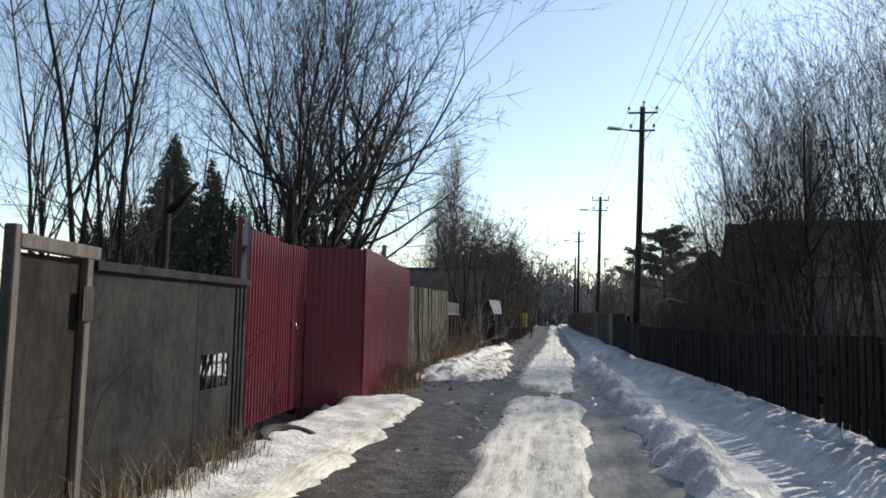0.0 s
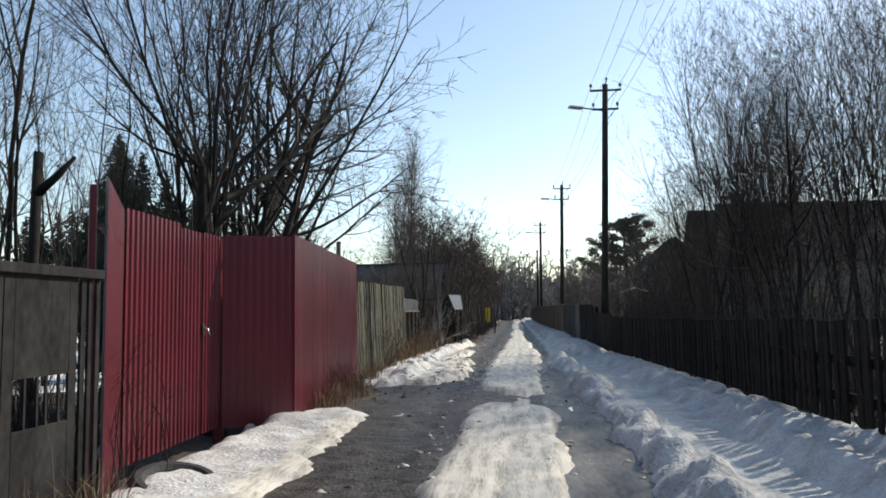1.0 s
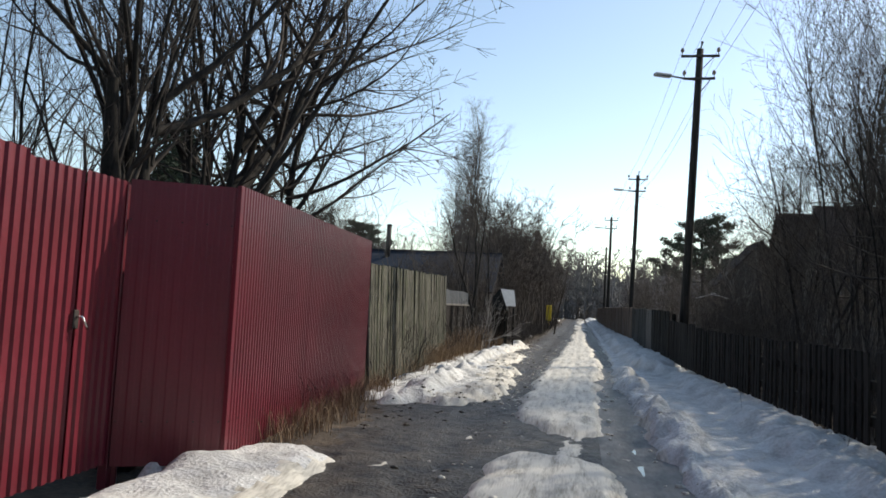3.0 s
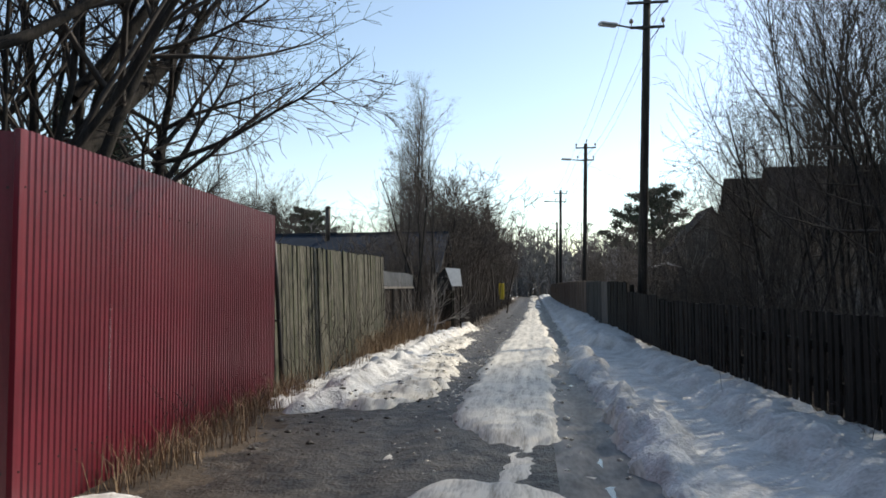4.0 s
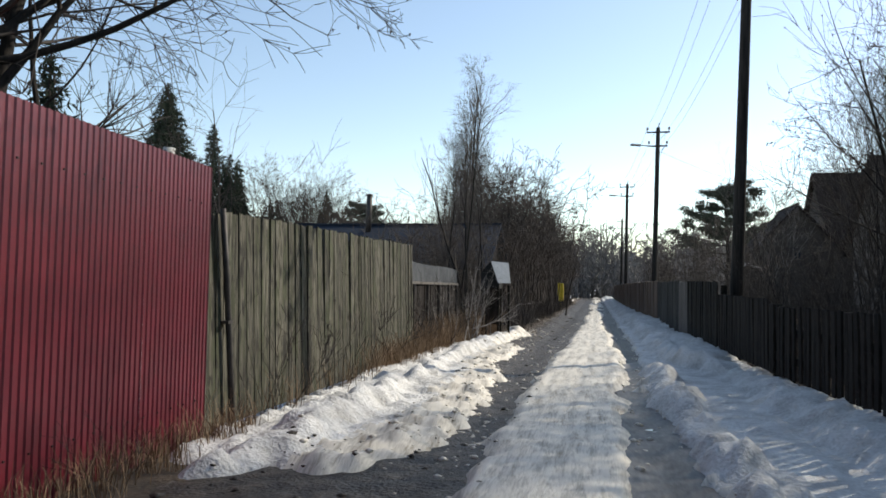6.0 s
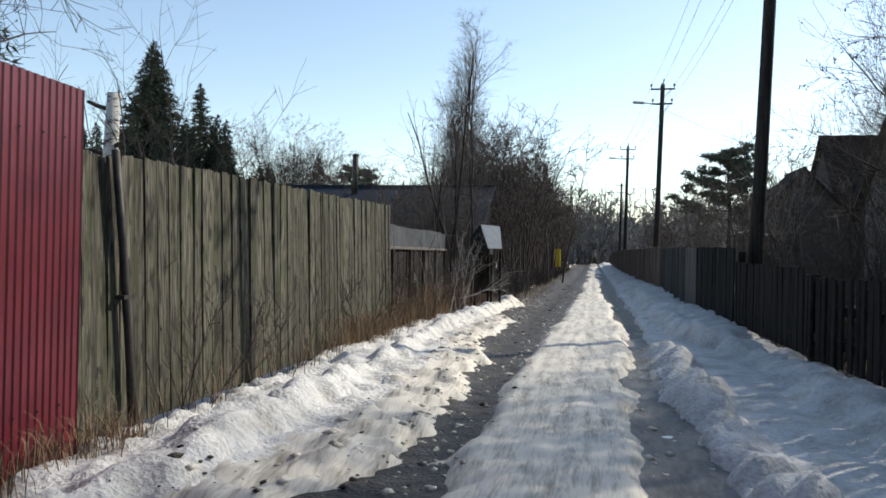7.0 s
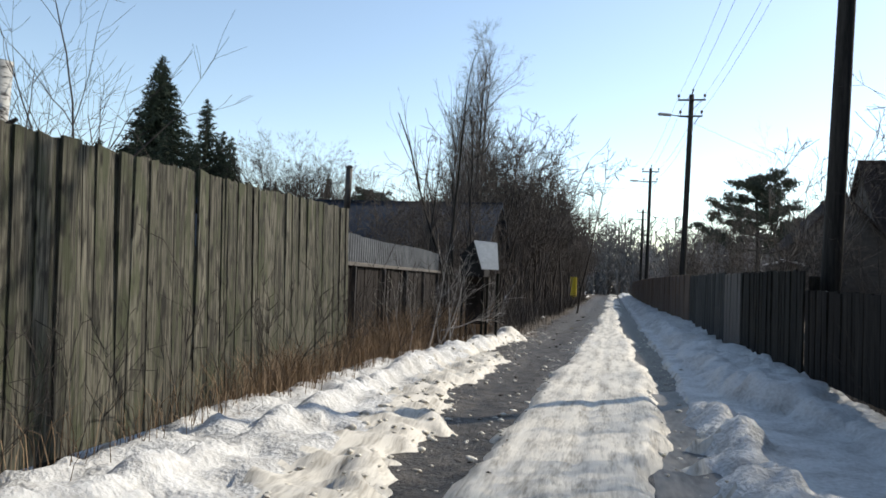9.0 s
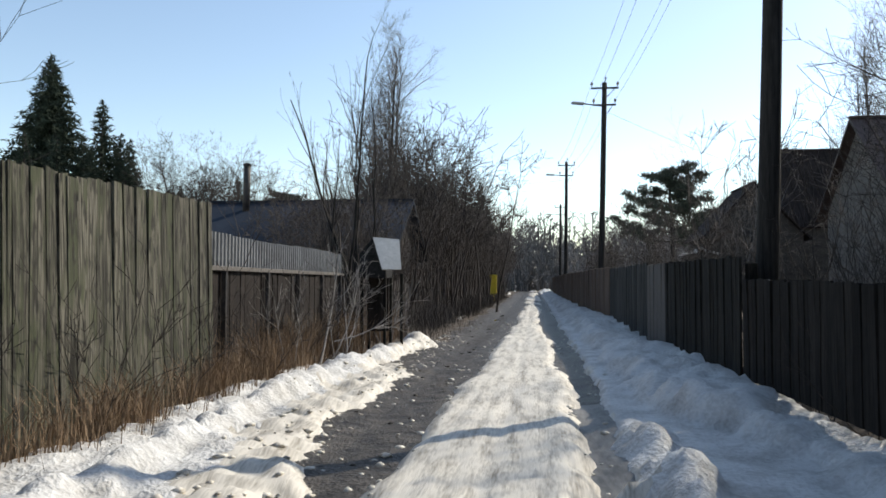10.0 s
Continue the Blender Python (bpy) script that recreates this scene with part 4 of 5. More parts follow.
BIRCH = dict(TREE, jit=(0.025, 0.09, 0.13, 0.17), kids=(0, 42, 14, 4), bare=(0.15, 0.1, 0, 0), angle=(0, 34, 34, 36), up=(0.06, 0.06, -0.02, -0.12), ratio=(1, 0.28, 0.5, 0.6), step=(0.9, 0.5, 0.4, 0.35), thick=(1, 0.035, 0.013, 0.007), floor=0.0042)

def joined(pieces):
    vs, qs, o = [], [], 0
    for v, q in pieces:
        vs.append(v)
        qs.append(q + o)
        o += len(v)
    return np.concatenate(vs), np.concatenate(qs)

def bare_tree(stems, P, seed, bark=BARK, twig=TWIG, cones=0, apart=True):
    """Parts of a bare tree: each stem, the crown and its cones. stems: (x, y, z, dx, dy, dz, length, radius)."""
    r = np.random.default_rng(seed)
    out, tips, parts = [[] for _ in P["kids"]], [], []
    for x, y, z, dx, dy, dz, length, rad in stems:
        m = math.sqrt(dx * dx + dy * dy + dz * dz)
        start = len(out[0])
        grow(out, r, (x, y, z), (dx / m, dy / m, dz / m), length, rad, 0, P, tips)
        if apart:
            parts.append(("trunk" if len(stems) == 1 else "stem", mesh_of("stem", *tubes(out[0][start:], 7), bark, True)))
    fine = [tubes(o, k) for o, k in zip(out[1:], (3 if not apart else 4, 3, 3, 3)) if o]
    if not apart:
        fine.insert(0, tubes(out[0], 4))
    parts.append(("crown", mesh_of("crown", *joined(fine), twig)))
    if cones:
        t = np.array([tips[i] for i in r.choice(len(tips), min(cones, len(tips)), False)])
        k = len(t)
        c = np.array([(0, 0, 0.012), (0.009, 0, 0), (-0.005, 0.008, 0), (-0.005, -0.008, 0), (0, 0, -0.022)])
        v = (t[:, None] + c[None] * r.uniform(0.7, 1.4, (k, 1, 1))).reshape(-1, 3)
        f = np.array([(0, 1, 2), (0, 2, 3), (0, 3, 1), (4, 2, 1), (4, 3, 2), (4, 1, 3)])
        parts.append(("cone_spray", mesh_of("cone_spray", v, (np.arange(k)[:, None, None] * 5 + f[None]).reshape(-1, 3), twig)))
    return parts

def plant_tree(meshes, x, y, z, label, category="tree", group="", turn=0.0, scale=1.0, name="tree"):
    t = thing(name, label, category, group, pose(x, y, z, 0, 0, turn) @ Matrix.Scale(scale, 4))
    for n, me in meshes:
        ob = part(n, me, t)
        if n == "cone_spray":
            tagged(ob, kind="stuff")
    return t

def ring_of_stems(n, seed, spread, tall, rad, around=0.3, lean=(0, 0)):
    r = np.random.default_rng(seed)
    return [(r.normal(0, around), r.normal(0, around), -0.3, r.normal(lean[0], spread), r.normal(lean[1], spread), 1.0, tall * r.uniform(0.65, 1.1), rad * r.uniform(0.6, 1.2)) for _ in range(n)]

# pollarded tree and willow clump right behind the red fence
r = np.random.default_rng(40)
poll = [(0, 0, -0.3, 0.02, 0.02, 1, 3.5, 0.23), (-0.06, 0.04, 1.4, 0.0, 0.0, 1, 1.7, 0.17), (0.10, 0.02, 1.3, 0.06, 0.02, 1, 1.6, 0.14)]
for k in range(13):
    a = k * 2.4
    poll.append((0.16 * math.cos(a), 0.16 * math.sin(a), 2.6 + r.uniform(-0.3, 0.3), 0.30 * math.cos(a) + r.normal(-0.05, 0.14), 0.30 * math.sin(a) + r.normal(0.05, 0.14), 1.0, r.uniform(3.6, 5.4), r.uniform(0.014, 0.030)))
poll += [(0.1, 0.1, 2.8, 0.45, 1.0, 0.55, 3.8, 0.055), (0.05, 0.1, 3.0, 0.55, 0.8, 0.9, 3.6, 0.045), (-0.05, -0.1, 3.1, -0.5, -0.6, 0.6, 3.2, 0.03), (-0.1, 0.0, 3.2, -0.8, 0.2, 0.5, 2.8, 0.026), (0.0, -0.1, 3.1, 0.2, -0.8, 0.6, 2.6, 0.026)]
plant_tree(bare_tree(poll, UPRIGHT, 41, cones=120), -4.25, 11.75, 0, "bare pollarded tree with many upright shoots behind the red fence", group="trees behind the fence")
plant_tree(bare_tree(ring_of_stems(9, 43, 0.15, 6.4, 0.040, 0.38, (0.0, 0.03)), UPRIGHT, 44, cones=150), -4.6, 12.9, 0, "bare many-stemmed willow behind the red fence", group="trees behind the fence", scale=1.12)
mid = ring_of_stems(6, 46, 0.16, 5.8, 0.055, 0.28, (0.04, 0.12)) + [(0.0, 0.1, 1.9, 0.15, 0.9, 0.85, 3.2, 0.10), (0.1, 0.1, 2.4, 0.25, 0.6, 0.9, 2.8, 0.06)]
plant_tree(bare_tree(mid, SPREAD, 47, cones=160), -4.4, 13.7, 0, "bare spreading willow with a thick bent limb", group="trees behind the fence", scale=1.28)
lean_stems = [(0, 0, -0.3, 0.06, 0.10, 1, 6.6, 0.09), (-0.1, 0.2, -0.3, 0.0, 0.3, 1, 5.2, 0.05), (0.1, 0.0, 2.5, 0.30, 0.5, 0.85, 2.4, 0.04), (0.1, 0.1, 3.0, 0.20, 0.7, 0.8, 2.3, 0.035), (0.05, 0.05, 2.85, 0.75, 0.6, 0.16, 3.0, 0.034)]
plant_tree(bare_tree(lean_stems, SPREAD, 49, cones=160), -4.1, 14.8, 0, "bare willow leaning out over the fence end", group="trees behind the fence", scale=0.92)

# trees behind the old grey fence
LIGHT = dict(TREE, kids=(0, 9, 7, 4), jit=(0.05, 0.09, 0.15, 0.19))
tall = bare_tree(ring_of_stems(4, 51, 0.12, 8.4, 0.05, 0.3), LIGHT, 52)
many = bare_tree(ring_of_stems(6, 53, 0.18, 6.4, 0.035, 0.35), dict(UPRIGHT, kids=(0, 8, 6, 3)), 54)
for i, (x, y, s, k) in enumerate(((-6.4, 9.6, 0.95, 0), (-6.0, 11.8, 0.8, 1), (-8.4, 14.0, 1.1, 0), (-7.9, 11.0, 0.9, 1), (-10.5, 17.5, 1.1, 1), (-11.5, 15.0, 1.1, 0), (-12.5, 22.0, 0.9, 0))):
    plant_tree((tall, many)[k], x, y, -0.1, ("tall bare tree with thin upright limbs in the yard", "bare many-stemmed tree in the yard behind the old fence")[k], group="yard trees", turn=i * 67, scale=s)
stump = thing("tree_stump", "dark sawn-off trunk with a short side limb", "tree stump", "", (-5.3, 9.6, -0.1))
part("trunk", Geo().tube([(0, 0, 0), (0.03, 0, 1.6), (0.05, 0.02, 3.1)], [0.065, 0.058, 0.05], 9).mesh("trunk", BARK, True), stump)
part("limb", Geo().tube([(0.05, 0, 2.65), (0.25, 0.05, 2.85), (0.42, 0.08, 3.05)], [0.05, 0.04, 0.02], 6).mesh("limb", BARK, True), stump)

# broken birch trunk behind the slab fence
snag = thing("birch_stump", "broken white birch trunk with short branch stubs", "tree stump", "", (-8.6, 24.2, -0.1))
part("trunk", Geo().tube([(0, 0, 0), (0.05, 0, 1.5), (0.0, 0, 2.9), (0.06, 0, 4.05)], [0.15, 0.135, 0.125, 0.12], 10).mesh("trunk", BIRCH_BARK, True), snag)
for z, x1, z1 in ((3.1, 0.42, 3.2), (2.7, 0.5, 2.62), (3.75, -0.4, 3.9), (2.95, -0.35, 3.05)):
    part("stub", Geo().tube([(0.02, 0, z), (x1 * 0.6, -0.05, (z + z1) / 2), (x1, -0.1, z1)], [0.05, 0.04, 0.03], 6).mesh("stub", BARK, True), snag)
for i, (x, y) in enumerate(((-9.4, 24.6), (-8.0, 25.5), (-10.5, 26.5), (-6.8, 22.0))):
    plant_tree(bare_tree(ring_of_stems(5, 60 + i, 0.16, 4.8 - 0.5 * (i == 3), 0.035, 0.3), BUSH, 65 + i, apart=False), x, y, -0.1, "thin bare saplings behind the slab fence", "sapling", "saplings")

# ---- conifers ----
def conifer(seed, height, width, tiers, trunk_r, bare=0.08, droop=-0.35, dense=1.0, size=0.42):
    """A spruce: a trunk and whorls of drooping boughs set with many small needle sprays."""
    r = np.random.default_rng(seed)
    trunk = Geo().tube([(0, 0, 0), (0, 0, height * 0.5), (0, 0, height * 0.98)], [trunk_r, trunk_r * 0.6, 0.02], 8).mesh("trunk", BARK, True)
    tri = []
    for i in range(tiers * 13):
        k = (i + r.random()) / (tiers * 13)
        k = 1 - (1 - k) ** 0.72
        z, a = height * (bare + (0.985 - bare) * k), r.uniform(0, 2 * math.pi)
        L = (width * (1 - k) ** 0.88 + 0.06) * r.uniform(0.62, 1.06)
        n = max(2, int(L / 0.24 * dense))
        f = (np.arange(n) + r.random(n)) / n
        turn = a + r.normal(0, 0.10, n) * (1 - f)
        c = np.stack([np.cos(turn) * L * f, np.sin(turn) * L * f, z + droop * L * f * f + 0.16 * L * f + 0.10 * L * f ** 4], 1)
        for _ in range(3):
            u = r.normal(0, 1, (n, 3)) + np.array((math.cos(a), math.sin(a), -0.25)) * 0.9
            u *= (size * (0.65 + 0.5 * (1 - f)) * min(1.0, 0.35 + L))[:, None] / (np.linalg.norm(u, axis=1, keepdims=True) + 1e-6)
            w = np.cross(u, r.normal(0, 1, (n, 3)))
            w *= size * 0.15 / (np.linalg.norm(w, axis=1, keepdims=True) + 1e-6)
            tri.append(np.stack([c - w, c + w, c + u * 1.5], 1))
    v = np.concatenate(tri).reshape(-1, 3)
    return [("trunk", trunk), ("crown", mesh_of("crown", v, np.arange(len(v)).reshape(-1, 3), NEEDLE))]

spruce = conifer(71, 19.8, 7.0, 78, 0.3, 0.04, size=0.50)
slim = conifer(72, 12.0, 3.1, 36, 0.2, 0.06, -0.3, 0.9, 0.40)
thuja = conifer(73, 6.8, 1.6, 44, 0.14, 0.0, 0.10, 1.5, 0.24)
plant_tree(spruce, -41.7, 76, 0, "tall dark green spruce behind the yards", "spruce", "spruces", scale=1.07)
for i, (x, y, s) in enumerate(((-33.9, 73.2, 1.24), (-37.5, 80.0, 0.85), (-30.8, 72.0, 0.82), (-28.5, 74.0, 0.70), (-26.6, 83.0, 0.85), (-45.5, 79, 0.95), (-35.5, 78, 0.85), (-43.0, 74, 0.8), (-38.6, 74, 0.82), (-36.6, 71, 0.8), (-32.4, 76, 0.84), (-48.5, 76, 0.8), (-29.6, 78, 0.72), (-43.0, 70, 0.9), (-41.0, 69, 0.92), (-38.2, 70, 1.0), (-36.4, 71, 1.0), (-34.9, 69, 0.95), (-33.4, 70, 0.95), (-32.2, 69, 0.88), (-31.1, 71, 0.86), (-30.0, 70, 0.8), (-45.5, 71, 0.9), (-47.5, 72, 0.9), (-31.6, 72, 1.0), (-30.3, 71, 0.95))):
    plant_tree(slim, x * 1.035, y, 0, "dark slender spruce standing behind the yards", "spruce", "spruces", turn=50 * i, scale=s * 1.09)
plant_tree(thuja, -12.4, 25.4, 0, "dense dark conical evergreen in the yard", "evergreen tree", turn=20)
plant_tree(thuja, -9.4, 18.5, 0, "low dark evergreen behind the old fence", "evergreen tree", turn=120, scale=0.55)

def pine(seed, height, width, limbs, low=0.42):
    """A pine: bent trunk, spreading limbs and cushions of needles."""
    r = np.random.default_rng(seed)
    g = Geo().tube([(0, 0, 0), (0.1, 0, height * 0.4), (-0.1, 0.1, height * 0.75), (0.05, 0, height * 0.96)], [0.22, 0.18, 0.12, 0.04], 8)
    tri = []
    for i in range(limbs):
        k = i / (limbs - 1)
        z = height * (low + (0.90 - low) * k)
        a = i * 2.4 + r.uniform(-0.4, 0.4)
        L = width * (1.0 - 0.62 * k ** 1.6) * r.uniform(0.65, 1.2)
        p, pts = Vector((0, 0, z)), [Vector((0, 0, z))]
        for s in range(6):
            p = p + Vector((math.cos(a + r.normal(0, 0.2)), math.sin(a + r.normal(0, 0.2)), 0.02 + 0.09 * s + r.uniform(-0.10, 0.12))) * L / 6
            pts.append(p)
        g.tube(pts, [0.07, 0.06, 0.05, 0.04, 0.03, 0.02, 0.012], 5, False)
        for s in range(2, 7):
            for _ in range(3):
                c0 = np.array(pts[s]) + r.normal(0, 0.30, 3) * (1, 1, 0.4)
                for _ in range(50):
                    c = c0 + r.normal(0, 0.22, 3) * (1, 1, 0.5)
                    u = r.normal(0, 1, 3)
                    u[2] = abs(u[2]) + 0.3
                    u *= 0.30 / np.linalg.norm(u)
                    w = np.cross(u, r.normal(0, 1, 3))
                    w *= 0.05 / (np.linalg.norm(w) + 1e-6)
                    tri.append((c - w, c + w, c + u))
    v = np.array(tri).reshape(-1, 3)
    return [("trunk", g.mesh("trunk", BARK, True)), ("crown", mesh_of("crown", v, np.arange(len(v)).reshape(-1, 3), PINE_NEEDLE))]
broad = pine(81, 10.9, 4.5, 25, 0.38)
plant_tree(broad, 11.3, 80, 0, "broad flat-topped green pine behind the fences", "pine", "pines", scale=1.04)
plant_tree(broad, -31.3, 108, 0, "round dark pine in the distance", "pine", "pines", turn=140, scale=1.2)
plant_tree(slim, -4.9, 86, 0, "dark narrow spruce rising out of the thicket", "spruce", "spruces", turn=33, scale=0.86)

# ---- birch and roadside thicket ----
birch = bare_tree([(0, 0, -0.3, 0.0, 0, 1, 15.0, 0.15), (0.5, 0.3, -0.3, 0.05, 0.0, 1, 13.0, 0.12), (-0.4, 0.2, -0.3, -0.06, 0.03, 1, 10.5, 0.09)], BIRCH, 90, BARK, TWIG_HAZED)
plant_tree(birch, -8.5, 58, 0, "tall bare birch with fine drooping twigs", "birch", "birches", scale=0.94)
plant_tree(birch, -8.2, 58.8, 0, "tall bare birch with fine drooping twigs", "birch", "birches", turn=75, scale=0.9)
plant_tree(birch, 23.5, 71, 0, "tall bare birch with fine drooping twigs", "birch", "birches", turn=120, scale=1.2)
plant_tree(birch, -9.5, 63, 0, "tall bare birch with fine drooping twigs", "birch", "birches", turn=200, scale=0.72)
slender = bare_tree(ring_of_stems(5, 92, 0.06, 9.0, 0.06, 0.35), dict(UPRIGHT, kids=(0, 9, 5, 3)), 93, BARK, TWIG_HAZED)
upright = bare_tree(ring_of_stems(8, 92, 0.045, 6.0, 0.045, 0.22), dict(UPRIGHT, kids=(0, 11, 5, 2), angle=(0, 15, 18, 24), ratio=(1, 0.34, 0.45, 0.4)), 94, BARK, TWIG)
round_crown = bare_tree(ring_of_stems(5, 95, 0.20, 8.6, 0.09, 0.3), dict(TREE, kids=(0, 18, 13, 7), angle=(0, 40, 40, 40), ratio=(1, 0.45, 0.5, 0.5), thick=(1, 0.04, 0.018, 0.009), step=(0.8, 0.6, 0.5, 0.4), floor=0.0045), 96, BARK, TWIG)
plant_tree(upright, -4.1, 34.0, 0, "slender bare tree with upright stems beside the lane", group="roadside trees", scale=1.08)
for i, (x, y, s) in enumerate(((-25.4, 70, 1.45), (-23.0, 72, 1.2), (-27.8, 73, 1.15), (-25.9, 71.2, 1.38), (-24.4, 71.0, 1.25))):
    plant_tree(round_crown, x, y, 0, "bare grey crown of a tree behind the houses", group="roadside trees", turn=i * 73, scale=s)

bushes = [bare_tree(ring_of_stems(9, 100 + i, 0.30, 2.6, 0.018, 0.35), BUSH, 110 + i, BARK, TWIG, apart=False) for i in range(4)]
far_bushes = [bare_tree(ring_of_stems(11, 120 + i, 0.09, 5.2, 0.04, 0.55), dict(BUSH, kids=(0, 15, 5.5, 0), bare=(0.04, 0.05, 0, 0), angle=(0, 48, 45, 30), ratio=(1, 0.32, 0.5, 0.5), thick=(1, 0.026, 0.018, 0.01), step=(1.1, 0.8, 0.6, 0.3), jit=(0.08, 0.16, 0.2, 0.2), floor=0.008), 130 + i, THICKET, THICKET, apart=False) for i in range(3)]
r = np.random.default_rng(140)
for i in range(100):
    y = 38.5 + i * 0.57 + r.uniform(-0.5, 0.5)
    x = -3.5 - abs(r.normal(0, 1.2)) - (0.8 if y < 43 else 0)
    plant_tree(far_bushes[i % 3], x, y, -0.1, "dense bare grey-brown thicket beside the lane", "bush", "roadside thicket", turn=r.uniform(0, 360), scale=r.uniform(0.75, 1.3) * (0.72 if y < 42 else 1.0))
for x, y in ((-5.2, 36.3), (-4.6, 37.2), (-4.1, 36.4), (-5.6, 37.4), (-4.4, 38.6), (-3.9, 39.6), (-5.0, 35.4), (-5.5, 37.9), (-6.1, 37.6), (-4.9, 38.1), (-4.5, 37.4), (-6.6, 36.9), (-5.8, 36.4)):
    plant_tree(far_bushes[int(y * 3) % 3], x, y, -0.1, "dense bare bush before the low house", "bush", "roadside thicket", turn=x * 90, scale=0.62)
for i, (x, y, s) in enumerate(((-4.9, 47.5, 1.3), (-4.3, 52.0, 1.15), (-4.6, 58.0, 1.2), (-5.4, 49.5, 1.25), (-6.2, 46.0, 1.2), (-5.6, 44.2, 0.95), (-4.9, 42.6, 0.8), (-6.6, 51.5, 1.25), (-5.8, 55.0, 1.2), (-5.2, 61.0, 1.15), (-7.0, 48.5, 1.15), (-4.2, 45.0, 0.95), (-4.0, 49.2, 1.0))):
    plant_tree(far_bushes[i % 3], x, y, -0.1, "tall dense bare bush rising out of the thicket", "bush", "roadside thicket", turn=i * 50, scale=s)
for i in range(20):
    plant_tree(far_bushes[i % 3], 3.2 + abs(r.normal(0, 2.2)), 34 + i * 2.7, -0.1, "bare bushes behind the board fence", "bush", "yard bushes", turn=r.uniform(0, 360), scale=r.uniform(0.5, 0.85))

for i, (x, y, s) in enumerate(((9.2, 51.6, 0.72), (15.5, 53.0, 0.8), (4.3, 72, 0.6), (-19.5, 80, 0.9))):
    plant_tree(slender, x, y, 0, "thin bare tree beside the houses", group="roadside trees", turn=i * 73, scale=s)

# hedge and trees behind the picket fence
for i in range(76):
    y = 2.5 + i * 0.33 + r.uniform(-0.3, 0.3)
    edge = float(np.interp(y, (0, 14, 20, 26), (2.75, 2.5, 2.1, 2.1)))
    off = r.uniform(0.25, 2.6)
    plant_tree(bushes[i % 4], edge + off, y, -0.1, "dense bare hedge bush behind the picket fence", "bush", "hedge bushes", turn=r.uniform(0, 360), scale=min(1.5, (0.55 + 0.80 * off) / 2.3) * r.uniform(0.85, 1.1))
for i in range(18):
    plant_tree(far_bushes[i % 3], r.uniform(6.5, 12.0), 4 + i * 1.65, -0.1, "tall dense thicket behind the hedge", "bush", "yard bushes", turn=r.uniform(0, 360), scale=r.uniform(0.55, 0.85))
right_tree = bare_tree(ring_of_stems(5, 150, 0.20, 7.8, 0.044, 0.25), dict(TREE, kids=(0, 14, 9, 4), ratio=(1, 0.5, 0.48, 0.5), bare=(0.2, 0.12, 0.05, 0), angle=(0, 34, 34, 36), jit=(0.04, 0.065, 0.13, 0.18)), 151, cones=380)
right_thin = bare_tree(ring_of_stems(7, 152, 0.16, 7.4, 0.032, 0.5), dict(UPRIGHT, kids=(0, 10, 8, 4), angle=(0, 32, 34, 38), jit=(0.045, 0.08, 0.14, 0.18)), 153, cones=200)
for i, (x, y, s, k) in enumerate(((5.0, 20.7, 1.0, 0), (6.6, 17.6, 1.0, 1), (7.0, 22.8, 0.95, 0), (8.5, 19.0, 1.1, 0), (7.4, 14.8, 1.0, 0), (5.4, 26.6, 0.72, 0), (9.0, 25.5, 0.9, 1), (4.4, 23.6, 0.6, 1), (6.8, 29.5, 0.75, 1), (8.3, 31.5, 0.8, 0), (4.3, 18.2, 0.62, 1), (7.9, 16.9, 1.0, 1), (6.9, 23.6, 1.0, 1), (8.0, 24.2, 1.05, 0), (8.0, 20.6, 1.0, 0), (9.5, 22.0, 1.0, 1))):
    plant_tree((right_tree, right_thin)[k], x, y, -0.1, ("bare tree with small cones on its twigs behind the hedge", "bare many-stemmed tree behind the hedge")[k], group="trees behind the hedge", turn=i * 61, scale=s)

arching = bare_tree([(0, 0, -0.2, -0.02, 0.0, 1, 5.4, 0.06), (0.1, 0.2, -0.2, 0.1, -0.2, 1, 5.2, 0.055), (0.2, 0, -0.2, 0.2, 0.1, 1, 5.0, 0.05), (0, 0.1, 2.4, -0.5, -0.1, 0.45, 1.9, 0.022), (0, 0, 3.0, -0.5, 0.1, 0.55, 1.7, 0.02), (0, 0, 3.6, -0.4, -0.2, 0.6, 1.6, 0.018)], dict(SPREAD, kids=(0, 9, 7, 4)), 156, cones=420)
plant_tree(arching, 4.8, 23.4, -0.1, "bare arching alder hung with small cones", group="trees behind the hedge")
plant_tree(arching, 5.0, 17.0, -0.1, "bare arching alder hung with small cones", group="trees behind the hedge", turn=95, scale=1.05)

for i in range(12):
    plant_tree(far_bushes[i % 3], r.uniform(9.5, 14.0), 13 + i * 1.2, -0.1, "tall dense thicket behind the hedge", "bush", "yard bushes", turn=i * 83, scale=r.uniform(0.95, 1.25))

# unseen growth added behind the start of the lane to hold back sky light
for i in range(8):
    y = -6 - i * 2.2
    x = (-4.6 - abs(r.normal(0, 1.5))) if i % 2 else (4.2 + abs(r.normal(0, 1.5)))
    plant_tree(bushes[i % 4] if i % 3 else right_thin, x, y, -0.1, "unseen bare bushes and saplings added behind the start of the lane", "bush", "lane bushes", turn=i * 77, scale=1.2 if i % 3 else 0.7)

# unseen spruce belt, added so less low sky lights the red wing
for i in range(34):
    side = -1 if i % 2 else 1
    plant_tree(slim, side * (4.8 + 0.62 * i + r.uniform(-0.6, 0.6)), -11.0 - 5.0 * (i % 3) + r.uniform(-1.5, 1.5), -0.1, "unseen slender spruce added behind the camera to block sky light", "spruce", "spruces", turn=i * 41, scale=r.uniform(0.85, 1.15))
